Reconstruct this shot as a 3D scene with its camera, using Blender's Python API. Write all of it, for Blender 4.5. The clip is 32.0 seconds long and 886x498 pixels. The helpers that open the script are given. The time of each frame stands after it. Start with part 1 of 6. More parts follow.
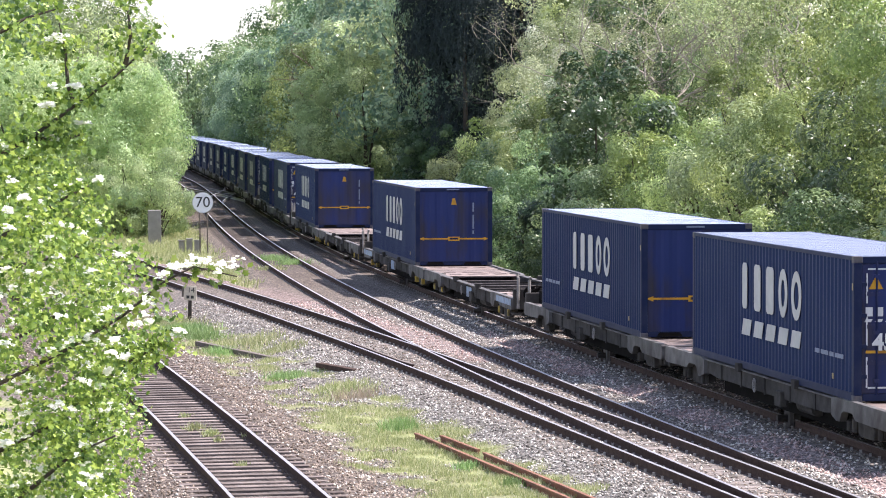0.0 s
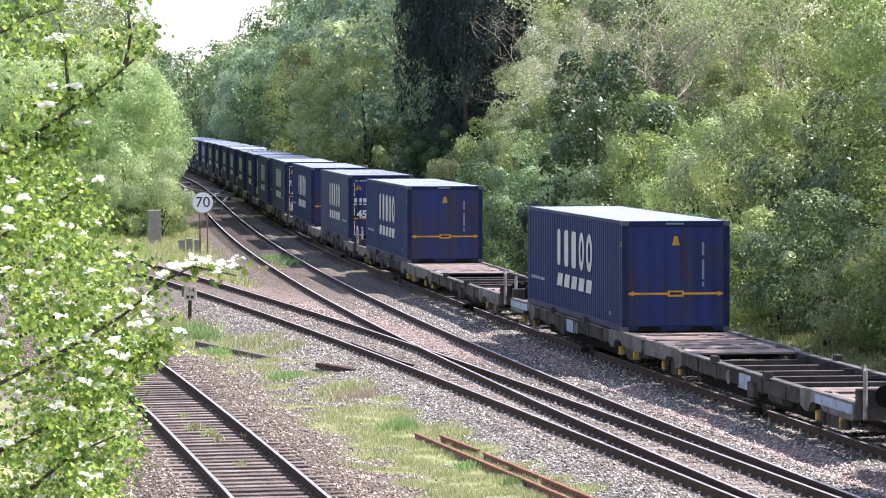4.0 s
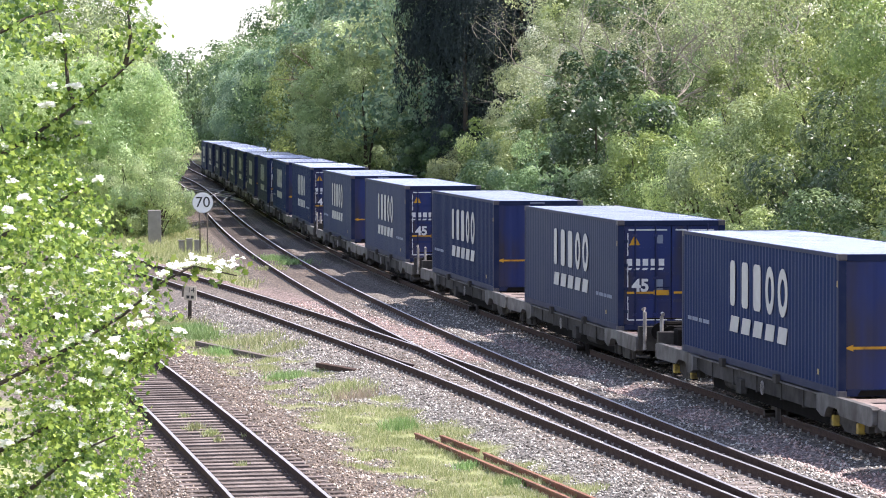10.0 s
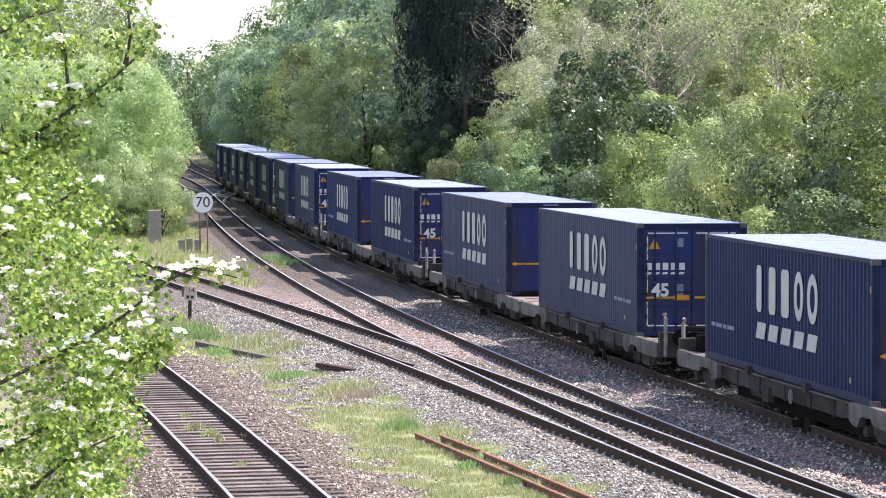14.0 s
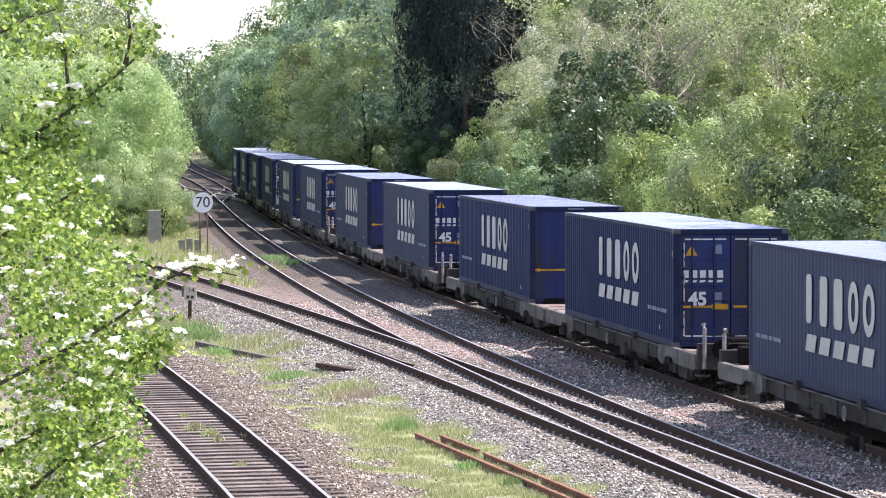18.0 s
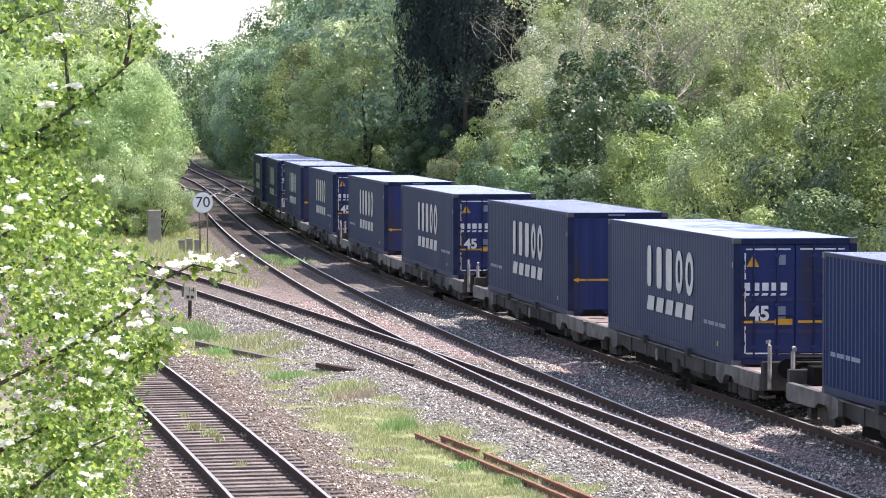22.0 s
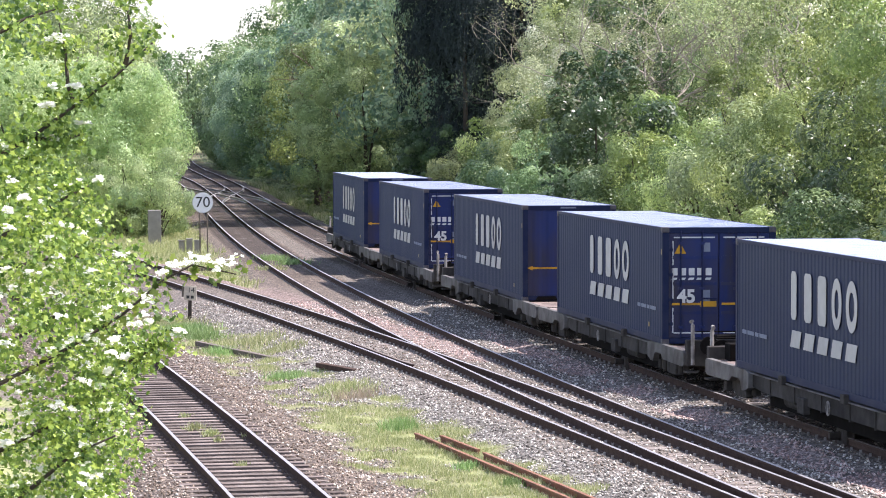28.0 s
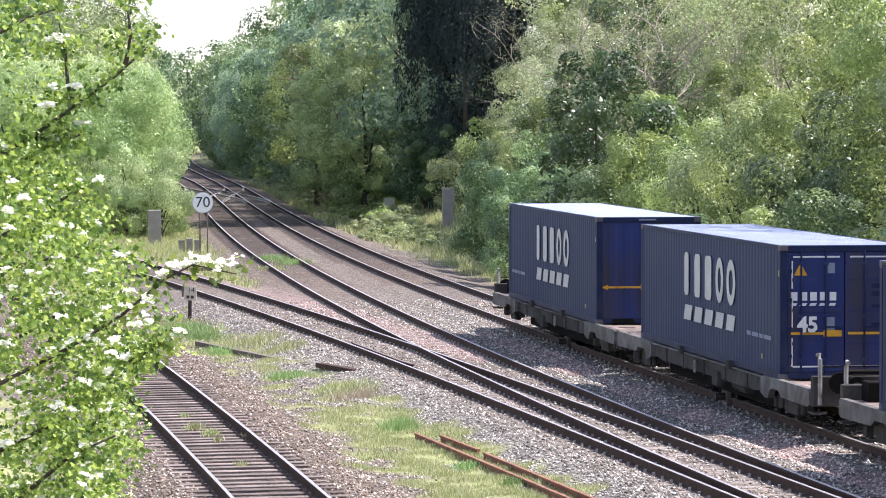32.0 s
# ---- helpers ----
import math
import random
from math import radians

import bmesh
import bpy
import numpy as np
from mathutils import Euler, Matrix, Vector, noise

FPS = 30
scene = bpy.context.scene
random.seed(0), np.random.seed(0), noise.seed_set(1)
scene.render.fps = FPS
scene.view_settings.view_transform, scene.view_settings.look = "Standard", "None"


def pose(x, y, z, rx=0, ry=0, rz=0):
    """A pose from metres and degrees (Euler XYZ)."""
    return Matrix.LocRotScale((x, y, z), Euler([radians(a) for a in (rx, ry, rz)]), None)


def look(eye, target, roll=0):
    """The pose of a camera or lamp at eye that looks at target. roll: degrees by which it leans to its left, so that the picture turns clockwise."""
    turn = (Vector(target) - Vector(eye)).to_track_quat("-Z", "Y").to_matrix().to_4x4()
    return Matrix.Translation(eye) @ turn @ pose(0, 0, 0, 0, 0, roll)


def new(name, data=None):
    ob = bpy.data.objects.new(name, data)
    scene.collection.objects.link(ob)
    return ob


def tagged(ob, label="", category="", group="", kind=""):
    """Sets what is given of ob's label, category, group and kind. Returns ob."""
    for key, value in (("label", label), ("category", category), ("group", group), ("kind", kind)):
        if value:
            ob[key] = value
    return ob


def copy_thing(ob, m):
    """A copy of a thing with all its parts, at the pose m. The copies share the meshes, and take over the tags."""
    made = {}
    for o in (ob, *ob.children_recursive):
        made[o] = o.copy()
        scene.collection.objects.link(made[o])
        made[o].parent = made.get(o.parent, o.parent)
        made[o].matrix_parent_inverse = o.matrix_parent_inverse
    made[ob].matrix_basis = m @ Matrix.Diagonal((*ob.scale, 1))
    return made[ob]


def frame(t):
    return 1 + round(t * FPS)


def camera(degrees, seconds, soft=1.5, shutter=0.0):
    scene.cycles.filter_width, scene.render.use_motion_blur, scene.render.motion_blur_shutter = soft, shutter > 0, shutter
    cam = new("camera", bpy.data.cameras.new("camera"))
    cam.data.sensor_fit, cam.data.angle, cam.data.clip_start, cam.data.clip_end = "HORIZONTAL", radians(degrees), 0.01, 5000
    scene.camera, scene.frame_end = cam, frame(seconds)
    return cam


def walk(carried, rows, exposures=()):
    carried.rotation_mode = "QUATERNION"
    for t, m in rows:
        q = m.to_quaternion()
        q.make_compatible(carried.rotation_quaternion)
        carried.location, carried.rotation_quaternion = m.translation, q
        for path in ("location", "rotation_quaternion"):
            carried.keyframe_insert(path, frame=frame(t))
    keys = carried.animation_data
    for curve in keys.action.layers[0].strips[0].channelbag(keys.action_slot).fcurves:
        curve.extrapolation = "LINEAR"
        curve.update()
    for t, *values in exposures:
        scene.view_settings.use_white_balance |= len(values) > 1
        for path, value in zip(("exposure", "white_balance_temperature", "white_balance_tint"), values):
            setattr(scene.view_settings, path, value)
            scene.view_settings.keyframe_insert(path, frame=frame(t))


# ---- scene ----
# ---- camera, world, light ----
cam = camera(13.02, 32.0, soft=1.0)
TILT = math.radians(2.17)
EYE = (0.0, 0.0, 6.22)
VIEW = look(EYE, (0, math.cos(TILT) * 100, EYE[2] - math.sin(TILT) * 100), -0.65)
walk(cam, [(0, VIEW), (32, VIEW)])

SUN = Vector((2.27, 0.33, 3.60)).normalized()
world = bpy.data.worlds.new("sky")
scene.world = world
world.use_nodes = True
wn = world.node_tree
sky = wn.nodes.new("ShaderNodeTexSky")
sky.sky_type, sky.sun_disc = "NISHITA", False
sky.sun_elevation = math.asin(SUN.z)
sky.sun_rotation = math.atan2(SUN.x, SUN.y)
sky.air_density, sky.dust_density, sky.ozone_density = 1.0, 1.5, 1.0
bg = wn.nodes["Background"]
bg.inputs["Strength"].default_value = 0.135
# bright haze, thickest towards the horizon
where = wn.nodes.new("ShaderNodeTexCoord")
axis = wn.nodes.new("ShaderNodeSeparateXYZ")
wn.links.new(where.outputs["Generated"], axis.inputs[0])
rise = wn.nodes.new("ShaderNodeMapRange")
rise.interpolation_type = "SMOOTHERSTEP"
rise.inputs[1].default_value, rise.inputs[2].default_value = -0.05, 0.75
rise.inputs[3].default_value, rise.inputs[4].default_value = 3.2, 0.25
wn.links.new(axis.outputs[2], rise.inputs[0])
veil = wn.nodes.new("ShaderNodeMix")
veil.data_type, veil.blend_type = "RGBA", "ADD"
veil.inputs[0].default_value = 1.0
wn.links.new(sky.outputs[0], veil.inputs[6])
wn.links.new(rise.outputs[0], veil.inputs[7])
wn.links.new(veil.outputs[2], bg.inputs["Color"])
sun = new("sun", bpy.data.lights.new("sun", "SUN"))
sun.data.energy, sun.data.angle, sun.data.color = 5.0, math.radians(0.53), (1.0, 0.97, 0.91)
sun.matrix_world = look(SUN * 200, (0, 0, 0))
scene.view_settings.exposure = 0.97
scene.view_settings.use_white_balance = True
scene.view_settings.white_balance_temperature, scene.view_settings.white_balance_tint = 6300, 21


# ---- geometry helpers ----
class Geo:
    """Collects vertices and faces of one mesh."""

    def __init__(self):
        self.v, self.f = [], []

    def add(self, vs, fs):
        n = len(self.v)
        self.v += [tuple(p) for p in vs]
        self.f += [tuple(i + n for i in q) for q in fs]
        return self

    def box(self, x0, x1, y0, y1, z0, z1, c=0.0):
        if c <= 0:
            vs = [(x, y, z) for x in (x0, x1) for y in (y0, y1) for z in (z0, z1)]
            return self.add(vs, [(0, 1, 3, 2), (4, 6, 7, 5), (0, 4, 5, 1), (2, 3, 7, 6), (0, 2, 6, 4), (1, 5, 7, 3)])
        bm = bmesh.new()
        m = Matrix.Translation(((x0 + x1) / 2, (y0 + y1) / 2, (z0 + z1) / 2)) @ Matrix.Diagonal((x1 - x0, y1 - y0, z1 - z0, 1))
        bmesh.ops.create_cube(bm, size=1, matrix=m)
        bmesh.ops.bevel(bm, geom=bm.edges[:], offset=c, segments=2, affect="EDGES", profile=0.5)
        bm.verts.index_update()
        self.add([p.co[:] for p in bm.verts], [[p.index for p in q.verts] for q in bm.faces])
        bm.free()
        return self

    def tube(self, pts, radii, n=8, caps=True):
        base = len(self.v)
        pts = [Vector(p) for p in pts]
        for i, p in enumerate(pts):
            d = (pts[min(i + 1, len(pts) - 1)] - pts[max(i - 1, 0)]).normalized()
            a = d.cross(Vector((0, 0, 1)) if abs(d.z) < 0.9 else Vector((1, 0, 0))).normalized()
            b = d.cross(a)
            for k in range(n):
                t = 2 * math.pi * k / n
                self.v.append(tuple(p + (a * math.cos(t) + b * math.sin(t)) * radii[i]))
        for i in range(len(pts) - 1):
            for k in range(n):
                self.f.append((base + i * n + k, base + i * n + (k + 1) % n, base + (i + 1) * n + (k + 1) % n, base + (i + 1) * n + k))
        if caps:
            self.f.append(tuple(base + k for k in range(n))[::-1])
            self.f.append(tuple(base + (len(pts) - 1) * n + k for k in range(n)))
        return self

    def prism(self, outline, y0, y1):
        """A plate in the xz plane, from y0 to y1."""
        n = len(outline)
        vs = [(x, y0, z) for x, z in outline] + [(x, y1, z) for x, z in outline]
        fs = [tuple(range(n)), tuple(range(2 * n - 1, n - 1, -1))]
        fs += [(i, i + n, (i + 1) % n + n, (i + 1) % n) for i in range(n)]
        return self.add(vs, fs)

    def plate(self, outline, x0, x1):
        """A plate in the yz plane, from x0 to x1."""
        n = len(outline)
        vs = [(x0, y, z) for y, z in outline] + [(x1, y, z) for y, z in outline]
        fs = [tuple(range(n)), tuple(range(2 * n - 1, n - 1, -1))]
        fs += [(i, i + n, (i + 1) % n + n, (i + 1) % n) for i in range(n)]
        return self.add(vs, fs)

    def sweep(self, path, profile, closed=True):
        """profile (lateral, z) carried along path of (x, y, lateral x, lateral y)."""
        base, n = len(self.v), len(profile)
        for x, y, lx, ly in path:
            up = float(fall(y))
            for a, z in profile:
                self.v.append((x + lx * a, y + ly * a, z + up))
        for i in range(len(path) - 1):
            for k in range(n if closed else n - 1):
                self.f.append((base + i * n + k, base + i * n + (k + 1) % n, base + (i + 1) * n + (k + 1) % n, base + (i + 1) * n + k))
        if closed:
            self.f.append(tuple(base + k for k in range(n)))
            self.f.append(tuple(base + (len(path) - 1) * n + k for k in range(n))[::-1])
        return self

    def mesh(self, name, material, smooth=False):
        me = bpy.data.meshes.new(name)
        me.from_pydata(self.v, [], self.f)
        bm = bmesh.new()
        bm.from_mesh(me)
        bmesh.ops.recalc_face_normals(bm, faces=bm.faces[:])
        bm.to_mesh(me)
        bm.free()
        me.materials.append(material)
        if smooth:
            me.polygons.foreach_set("use_smooth", [True] * len(me.polygons))
        return me


def part(name, geo, material, parent, label="", smooth=False, at=None):
    me = geo if isinstance(geo, bpy.types.Mesh) else geo.mesh(name, material, smooth)
    ob = new(name, me)
    ob.parent = parent
    if at is not None:
        ob.matrix_local = at
    if label:
        tagged(ob, label)
    return ob


def raw_mesh(name, verts, faces_n, corner, material, smooth=False):
    """A mesh from arrays: verts (n, 3); faces of faces_n corners each."""
    me = bpy.data.meshes.new(name)
    me.vertices.add(len(verts))
    me.vertices.foreach_set("co", np.asarray(verts, np.float32).ravel())
    nf = len(corner) // faces_n
    me.loops.add(len(corner))
    me.loops.foreach_set("vertex_index", np.asarray(corner, np.int32))
    me.polygons.add(nf)
    me.polygons.foreach_set("loop_start", np.arange(nf, dtype=np.int32) * faces_n)
    if smooth:
        me.polygons.foreach_set("use_smooth", np.ones(nf, bool))
    me.update(calc_edges=True)
    me.materials.append(material)
    return me


# ---- materials ----
def mat(name, c1, c2, scale=3.0, rough=0.7, metal=0.0, bump=0.0, bscale=60.0, rand=0.0, spec=0.5, dirt=None, dscale=1.2, damt=0.5, stretch=(1, 1, 1)):
    """Two colours mixed by noise at two scales, with an optional third for stains, relief, and a change from object to object."""
    m = bpy.data.materials.new(name)
    m.use_nodes = True
    t = m.node_tree
    b = t.nodes["Principled BSDF"]
    co = t.nodes.new("ShaderNodeTexCoord")
    mp = t.nodes.new("ShaderNodeMapping")
    mp.inputs["Scale"].default_value = stretch
    t.links.new(co.outputs["Object"], mp.inputs[0])
    n1 = t.nodes.new("ShaderNodeTexNoise")
    n1.inputs["Scale"].default_value, n1.inputs["Detail"].default_value, n1.inputs["Roughness"].default_value = scale, 6, 0.65
    t.links.new(mp.outputs[0], n1.inputs["Vector"])
    ramp = t.nodes.new("ShaderNodeMapRange")
    ramp.inputs[1].default_value, ramp.inputs[2].default_value = 0.3, 0.7
    t.links.new(n1.outputs[0], ramp.inputs[0])
    mix = t.nodes.new("ShaderNodeMix")
    mix.data_type = "RGBA"
    mix.inputs[6].default_value, mix.inputs[7].default_value = (*c1, 1), (*c2, 1)
    t.links.new(ramp.outputs[0], mix.inputs[0])
    out = mix.outputs[2]
    if dirt:
        n2 = t.nodes.new("ShaderNodeTexNoise")
        n2.inputs["Scale"].default_value, n2.inputs["Detail"].default_value = dscale, 8
        t.links.new(mp.outputs[0], n2.inputs["Vector"])
        r2 = t.nodes.new("ShaderNodeMapRange")
        r2.inputs[1].default_value, r2.inputs[2].default_value, r2.inputs[4].default_value = 0.48, 0.7, damt
        t.links.new(n2.outputs[0], r2.inputs[0])
        mx = t.nodes.new("ShaderNodeMix")
        mx.data_type = "RGBA"
        mx.inputs[7].default_value = (*dirt, 1)
        t.links.new(r2.outputs[0], mx.inputs[0])
        t.links.new(out, mx.inputs[6])
        out = mx.outputs[2]
    if rand:
        oi = t.nodes.new("ShaderNodeObjectInfo")
        rr = t.nodes.new("ShaderNodeMapRange")
        rr.inputs[3].default_value, rr.inputs[4].default_value = 1 - rand, 1 + rand
        t.links.new(oi.outputs["Random"], rr.inputs[0])
        hs = t.nodes.new("ShaderNodeHueSaturation")
        t.links.new(rr.outputs[0], hs.inputs["Value"])
        t.links.new(out, hs.inputs["Color"])
        out = hs.outputs[0]
    t.links.new(out, b.inputs["Base Color"])
    b.inputs["Roughness"].default_value, b.inputs["Metallic"].default_value = rough, metal
    b.inputs["Specular IOR Level"].default_value = spec
    if bump:
        n3 = t.nodes.new("ShaderNodeTexNoise")
        n3.inputs["Scale"].default_value, n3.inputs["Detail"].default_value = bscale, 4
        t.links.new(mp.outputs[0], n3.inputs["Vector"])
        bp = t.nodes.new("ShaderNodeBump")
        bp.inputs["Strength"].default_value, bp.inputs["Distance"].default_value = bump, 0.02
        t.links.new(n3.outputs[0], bp.inputs["Height"])
        t.links.new(bp.outputs[0], b.inputs["Normal"])
    return m


def leaf_mat(name, dark, light, tip, through_=0.25, rough=0.4, clumpy=False):
    """Leaves: colour differs from leaf to leaf, from spray to spray and from tree to tree; light shines through."""
    m = bpy.data.materials.new(name)
    m.use_nodes = True
    t = m.node_tree
    b = t.nodes["Principled BSDF"]
    g = t.nodes.new("ShaderNodeNewGeometry")
    cr = t.nodes.new("ShaderNodeValToRGB")
    cr.color_ramp.elements[0].color, cr.color_ramp.elements[1].color = (*dark, 1), (*tip, 1)
    e = cr.color_ramp.elements.new(0.55)
    e.color = (*light, 1)
    if clumpy:
        spray = t.nodes.new("ShaderNodeAttribute")
        spray.attribute_name = "spray"
        blend = t.nodes.new("ShaderNodeMix")
        blend.inputs[0].default_value = 0.72
        t.links.new(g.outputs["Random Per Island"], blend.inputs[2])
        t.links.new(spray.outputs["Fac"], blend.inputs[3])
        t.links.new(blend.outputs[0], cr.inputs[0])
    else:
        t.links.new(g.outputs["Random Per Island"], cr.inputs[0])
    oi = t.nodes.new("ShaderNodeObjectInfo")
    rr = t.nodes.new("ShaderNodeMapRange")
    rr.inputs[3].default_value, rr.inputs[4].default_value = 0.8, 1.2
    t.links.new(oi.outputs["Random"], rr.inputs[0])
    r2 = t.nodes.new("ShaderNodeMapRange")
    r2.inputs[3].default_value, r2.inputs[4].default_value = 0.492, 0.508
    t.links.new(oi.outputs["Random"], r2.inputs[0])
    hs = t.nodes.new("ShaderNodeHueSaturation")
    t.links.new(rr.outputs[0], hs.inputs["Value"])
    t.links.new(r2.outputs[0], hs.inputs["Hue"])
    t.links.new(cr.outputs[0], hs.inputs["Color"])
    t.links.new(hs.outputs[0], b.inputs["Base Color"])
    b.inputs["Roughness"].default_value = rough
    b.inputs["Specular IOR Level"].default_value = 0.36 if clumpy else 0.3
    tr = t.nodes.new("ShaderNodeBsdfTranslucent")
    glow = t.nodes.new("ShaderNodeHueSaturation")
    glow.inputs["Hue"].default_value, glow.inputs["Saturation"].default_value, glow.inputs["Value"].default_value = 0.494, 1.05, 1.15
    t.links.new(hs.outputs[0], glow.inputs["Color"])
    t.links.new(glow.outputs[0], tr.inputs[0])
    mx = t.nodes.new("ShaderNodeMixShader")
    mx.inputs[0].default_value = through_
    t.links.new(b.outputs[0], mx.inputs[1])
    t.links.new(tr.outputs[0], mx.inputs[2])
    t.links.new(mx.outputs[0], t.nodes["Material Output"].inputs[0])
    return m


def ground_mat():
    """Ballast, soil and grass, told apart by the masks that the sheet carries."""
    m = bpy.data.materials.new("ground_cover")
    m.use_nodes = True
    t = m.node_tree
    L, N = t.links.new, t.nodes.new
    b = t.nodes["Principled BSDF"]
    b.inputs["Roughness"].default_value = 0.9
    b.inputs["Specular IOR Level"].default_value = 0.2
    co = N("ShaderNodeTexCoord").outputs["Object"]

    def noise_(s, d=5):
        n = N("ShaderNodeTexNoise")
        n.inputs["Scale"].default_value, n.inputs["Detail"].default_value = s, d
        L(co, n.inputs["Vector"])
        return n.outputs[0]

    def mixc(f, a, c):
        x = N("ShaderNodeMix")
        x.data_type = "RGBA"
        if isinstance(f, float):
            x.inputs[0].default_value = f
        else:
            L(f, x.inputs[0])
        for i, q in ((6, a), (7, c)):
            if isinstance(q, tuple):
                x.inputs[i].default_value = (*q, 1)
            else:
                L(q, x.inputs[i])
        return x.outputs[2]

    def rng(v, a, c, lo=0.0, hi=1.0):
        x = N("ShaderNodeMapRange")
        for i, q in ((1, a), (2, c), (3, lo), (4, hi)):
            x.inputs[i].default_value = q
        L(v, x.inputs[0])
        return x.outputs[0]

    vo = N("ShaderNodeTexVoronoi")
    vo.inputs["Scale"].default_value = 13.0
    L(co, vo.inputs["Vector"])
    cell = N("ShaderNodeSeparateColor")
    L(vo.outputs["Color"], cell.inputs[0])
    stone = mixc(cell.outputs[0], (0.113, 0.100, 0.086), (0.43, 0.398, 0.347))
    brown = mixc(cell.outputs[1], (0.113, 0.086, 0.066), (0.31, 0.25, 0.20))
    pink = mixc(cell.outputs[0], (0.27, 0.185, 0.16), (0.56, 0.43, 0.385))
    masks = {}
    for key in ("grass", "dirt", "pink"):
        a = N("ShaderNodeAttribute")
        a.attribute_name = key
        masks[key] = a.outputs["Fac"]
    blot = rng(noise_(0.9), 0.35, 0.65)
    ball = mixc(rng(masks["dirt"], 0.0, 1.0), stone, brown)
    # dark brown bed colour, which also paints tree shade on the far tracks
    grime_shade = mixc(cell.outputs[2], (0.035, 0.027, 0.022), (0.12, 0.095, 0.078))
    ball = mixc(rng(masks["dirt"], 1.0, 1.5), ball, grime_shade)
    ball = mixc(masks["pink"], ball, pink)
    # shade between the stones, multiplied into the ballast colour
    gap_shade = rng(vo.outputs["Distance"], 0.25, 0.62, 1.0, 0.35)
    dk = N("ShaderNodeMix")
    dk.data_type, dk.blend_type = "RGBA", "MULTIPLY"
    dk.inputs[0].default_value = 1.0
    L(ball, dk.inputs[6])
    L(gap_shade, dk.inputs[7])
    soil = mixc(blot, (0.12, 0.085, 0.055), (0.22, 0.17, 0.11))
    green = mixc(rng(noise_(3.0), 0.3, 0.7), (0.16, 0.18, 0.07), (0.34, 0.35, 0.16))
    turf = mixc(rng(noise_(1.7), 0.58, 0.85), green, soil)
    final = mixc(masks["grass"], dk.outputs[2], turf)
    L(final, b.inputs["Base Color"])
    bp = N("ShaderNodeBump")
    bp.inputs["Strength"].default_value, bp.inputs["Distance"].default_value = 0.9, 0.04
    L(vo.outputs["Distance"], bp.inputs["Height"])
    bp.invert = True
    L(bp.outputs[0], b.inputs["Normal"])
    return m


M_GROUND = ground_mat()
M_RAILTOP = mat("worn_rail_steel", (0.52, 0.49, 0.47), (0.34, 0.31, 0.29), 8, 0.45, 0.7, stretch=(4, 0.3, 1))
M_RAIL = mat("rail_rust", (0.055, 0.037, 0.03), (0.10, 0.067, 0.053), 6, 0.95, 0.0, 0.3, 90, spec=0.08)
M_RUST = mat("orange_rust", (0.17, 0.075, 0.042), (0.28, 0.13, 0.075), 5, 0.9, 0.0, 0.4, 60, dirt=(0.1, 0.05, 0.035), dscale=3)
M_SLEEPER = mat("sleeper_grime", (0.11, 0.088, 0.076), (0.20, 0.165, 0.145), 4, 0.95, 0, 0.4, 50, rand=0.35, spec=0.1, dirt=(0.28, 0.23, 0.20), dscale=2.2)
M_SLEEPER2 = mat("sleeper_dusty", (0.13, 0.108, 0.094), (0.22, 0.19, 0.168), 4, 0.95, 0, 0.4, 50, rand=0.25, spec=0.1, dirt=(0.27, 0.24, 0.215), dscale=2.2)
M_CLIP = mat("clip_steel", (0.36, 0.34, 0.32), (0.20, 0.18, 0.16), 20, 0.55, 0.2)
M_RUSTCLIP = mat("rusty_clip", (0.10, 0.075, 0.06), (0.17, 0.13, 0.11), 20, 0.8)
M_SIDE = mat("container_side_blue", (0.014, 0.027, 0.078), (0.018, 0.032, 0.09), 0.9, 0.62, 0, 0.08, 30, rand=0.12, spec=0.12, dirt=(0.028, 0.042, 0.092), dscale=0.5, damt=0.5)
# faded blue, with the greying of distance haze put into the paint
M_SIDEGREY = mat("container_side_faded_hazed", (0.027, 0.037, 0.078), (0.034, 0.046, 0.091), 0.9, 0.62, 0, 0.06, 30, rand=0.2, spec=0.12, dirt=(0.045, 0.056, 0.085), dscale=0.5, damt=0.5)
M_END = mat("container_end_blue", (0.018, 0.028, 0.108), (0.022, 0.035, 0.128), 1.2, 0.5, 0, 0.08, 25, rand=0.12, spec=0.2, dirt=(0.042, 0.036, 0.037), dscale=1.3, damt=0.9, stretch=(1, 1, 0.35))
# roof colour far paler than the sides: the sky's reflection is painted in
M_ROOF = mat("container_roof_sheen_blue", (0.29, 0.33, 0.45), (0.38, 0.42, 0.53), 1.5, 0.38, 0, 0.1, 20, rand=0.3, dirt=(0.40, 0.42, 0.50), dscale=0.9, damt=0.7)
M_FRAME = mat("container_frame_blue", (0.009, 0.016, 0.052), (0.013, 0.021, 0.062), 2, 0.6, 0, spec=0.15, dirt=(0.035, 0.04, 0.07), dscale=2)
M_CAST = mat("casting_steel", (0.05, 0.05, 0.07), (0.12, 0.11, 0.11), 8, 0.7, 0.2)
M_WHITE = mat("white_vinyl", (0.42, 0.42, 0.405), (0.50, 0.495, 0.475), 3, 0.6, 0, spec=0.2, dirt=(0.36, 0.36, 0.36), dscale=2, damt=0.6)
M_DULLW = mat("dull_white_vinyl", (0.55, 0.56, 0.57), (0.65, 0.66, 0.66), 5, 0.6, spec=0.1)
M_YEL = mat("yellow_vinyl", (0.50, 0.26, 0.025), (0.60, 0.32, 0.03), 4, 0.5, 0, spec=0.2, dirt=(0.2, 0.11, 0.04), dscale=4, damt=0.75)
M_YELDULL = mat("faded_yellow_label", (0.26, 0.19, 0.07), (0.36, 0.28, 0.13), 6, 0.6)
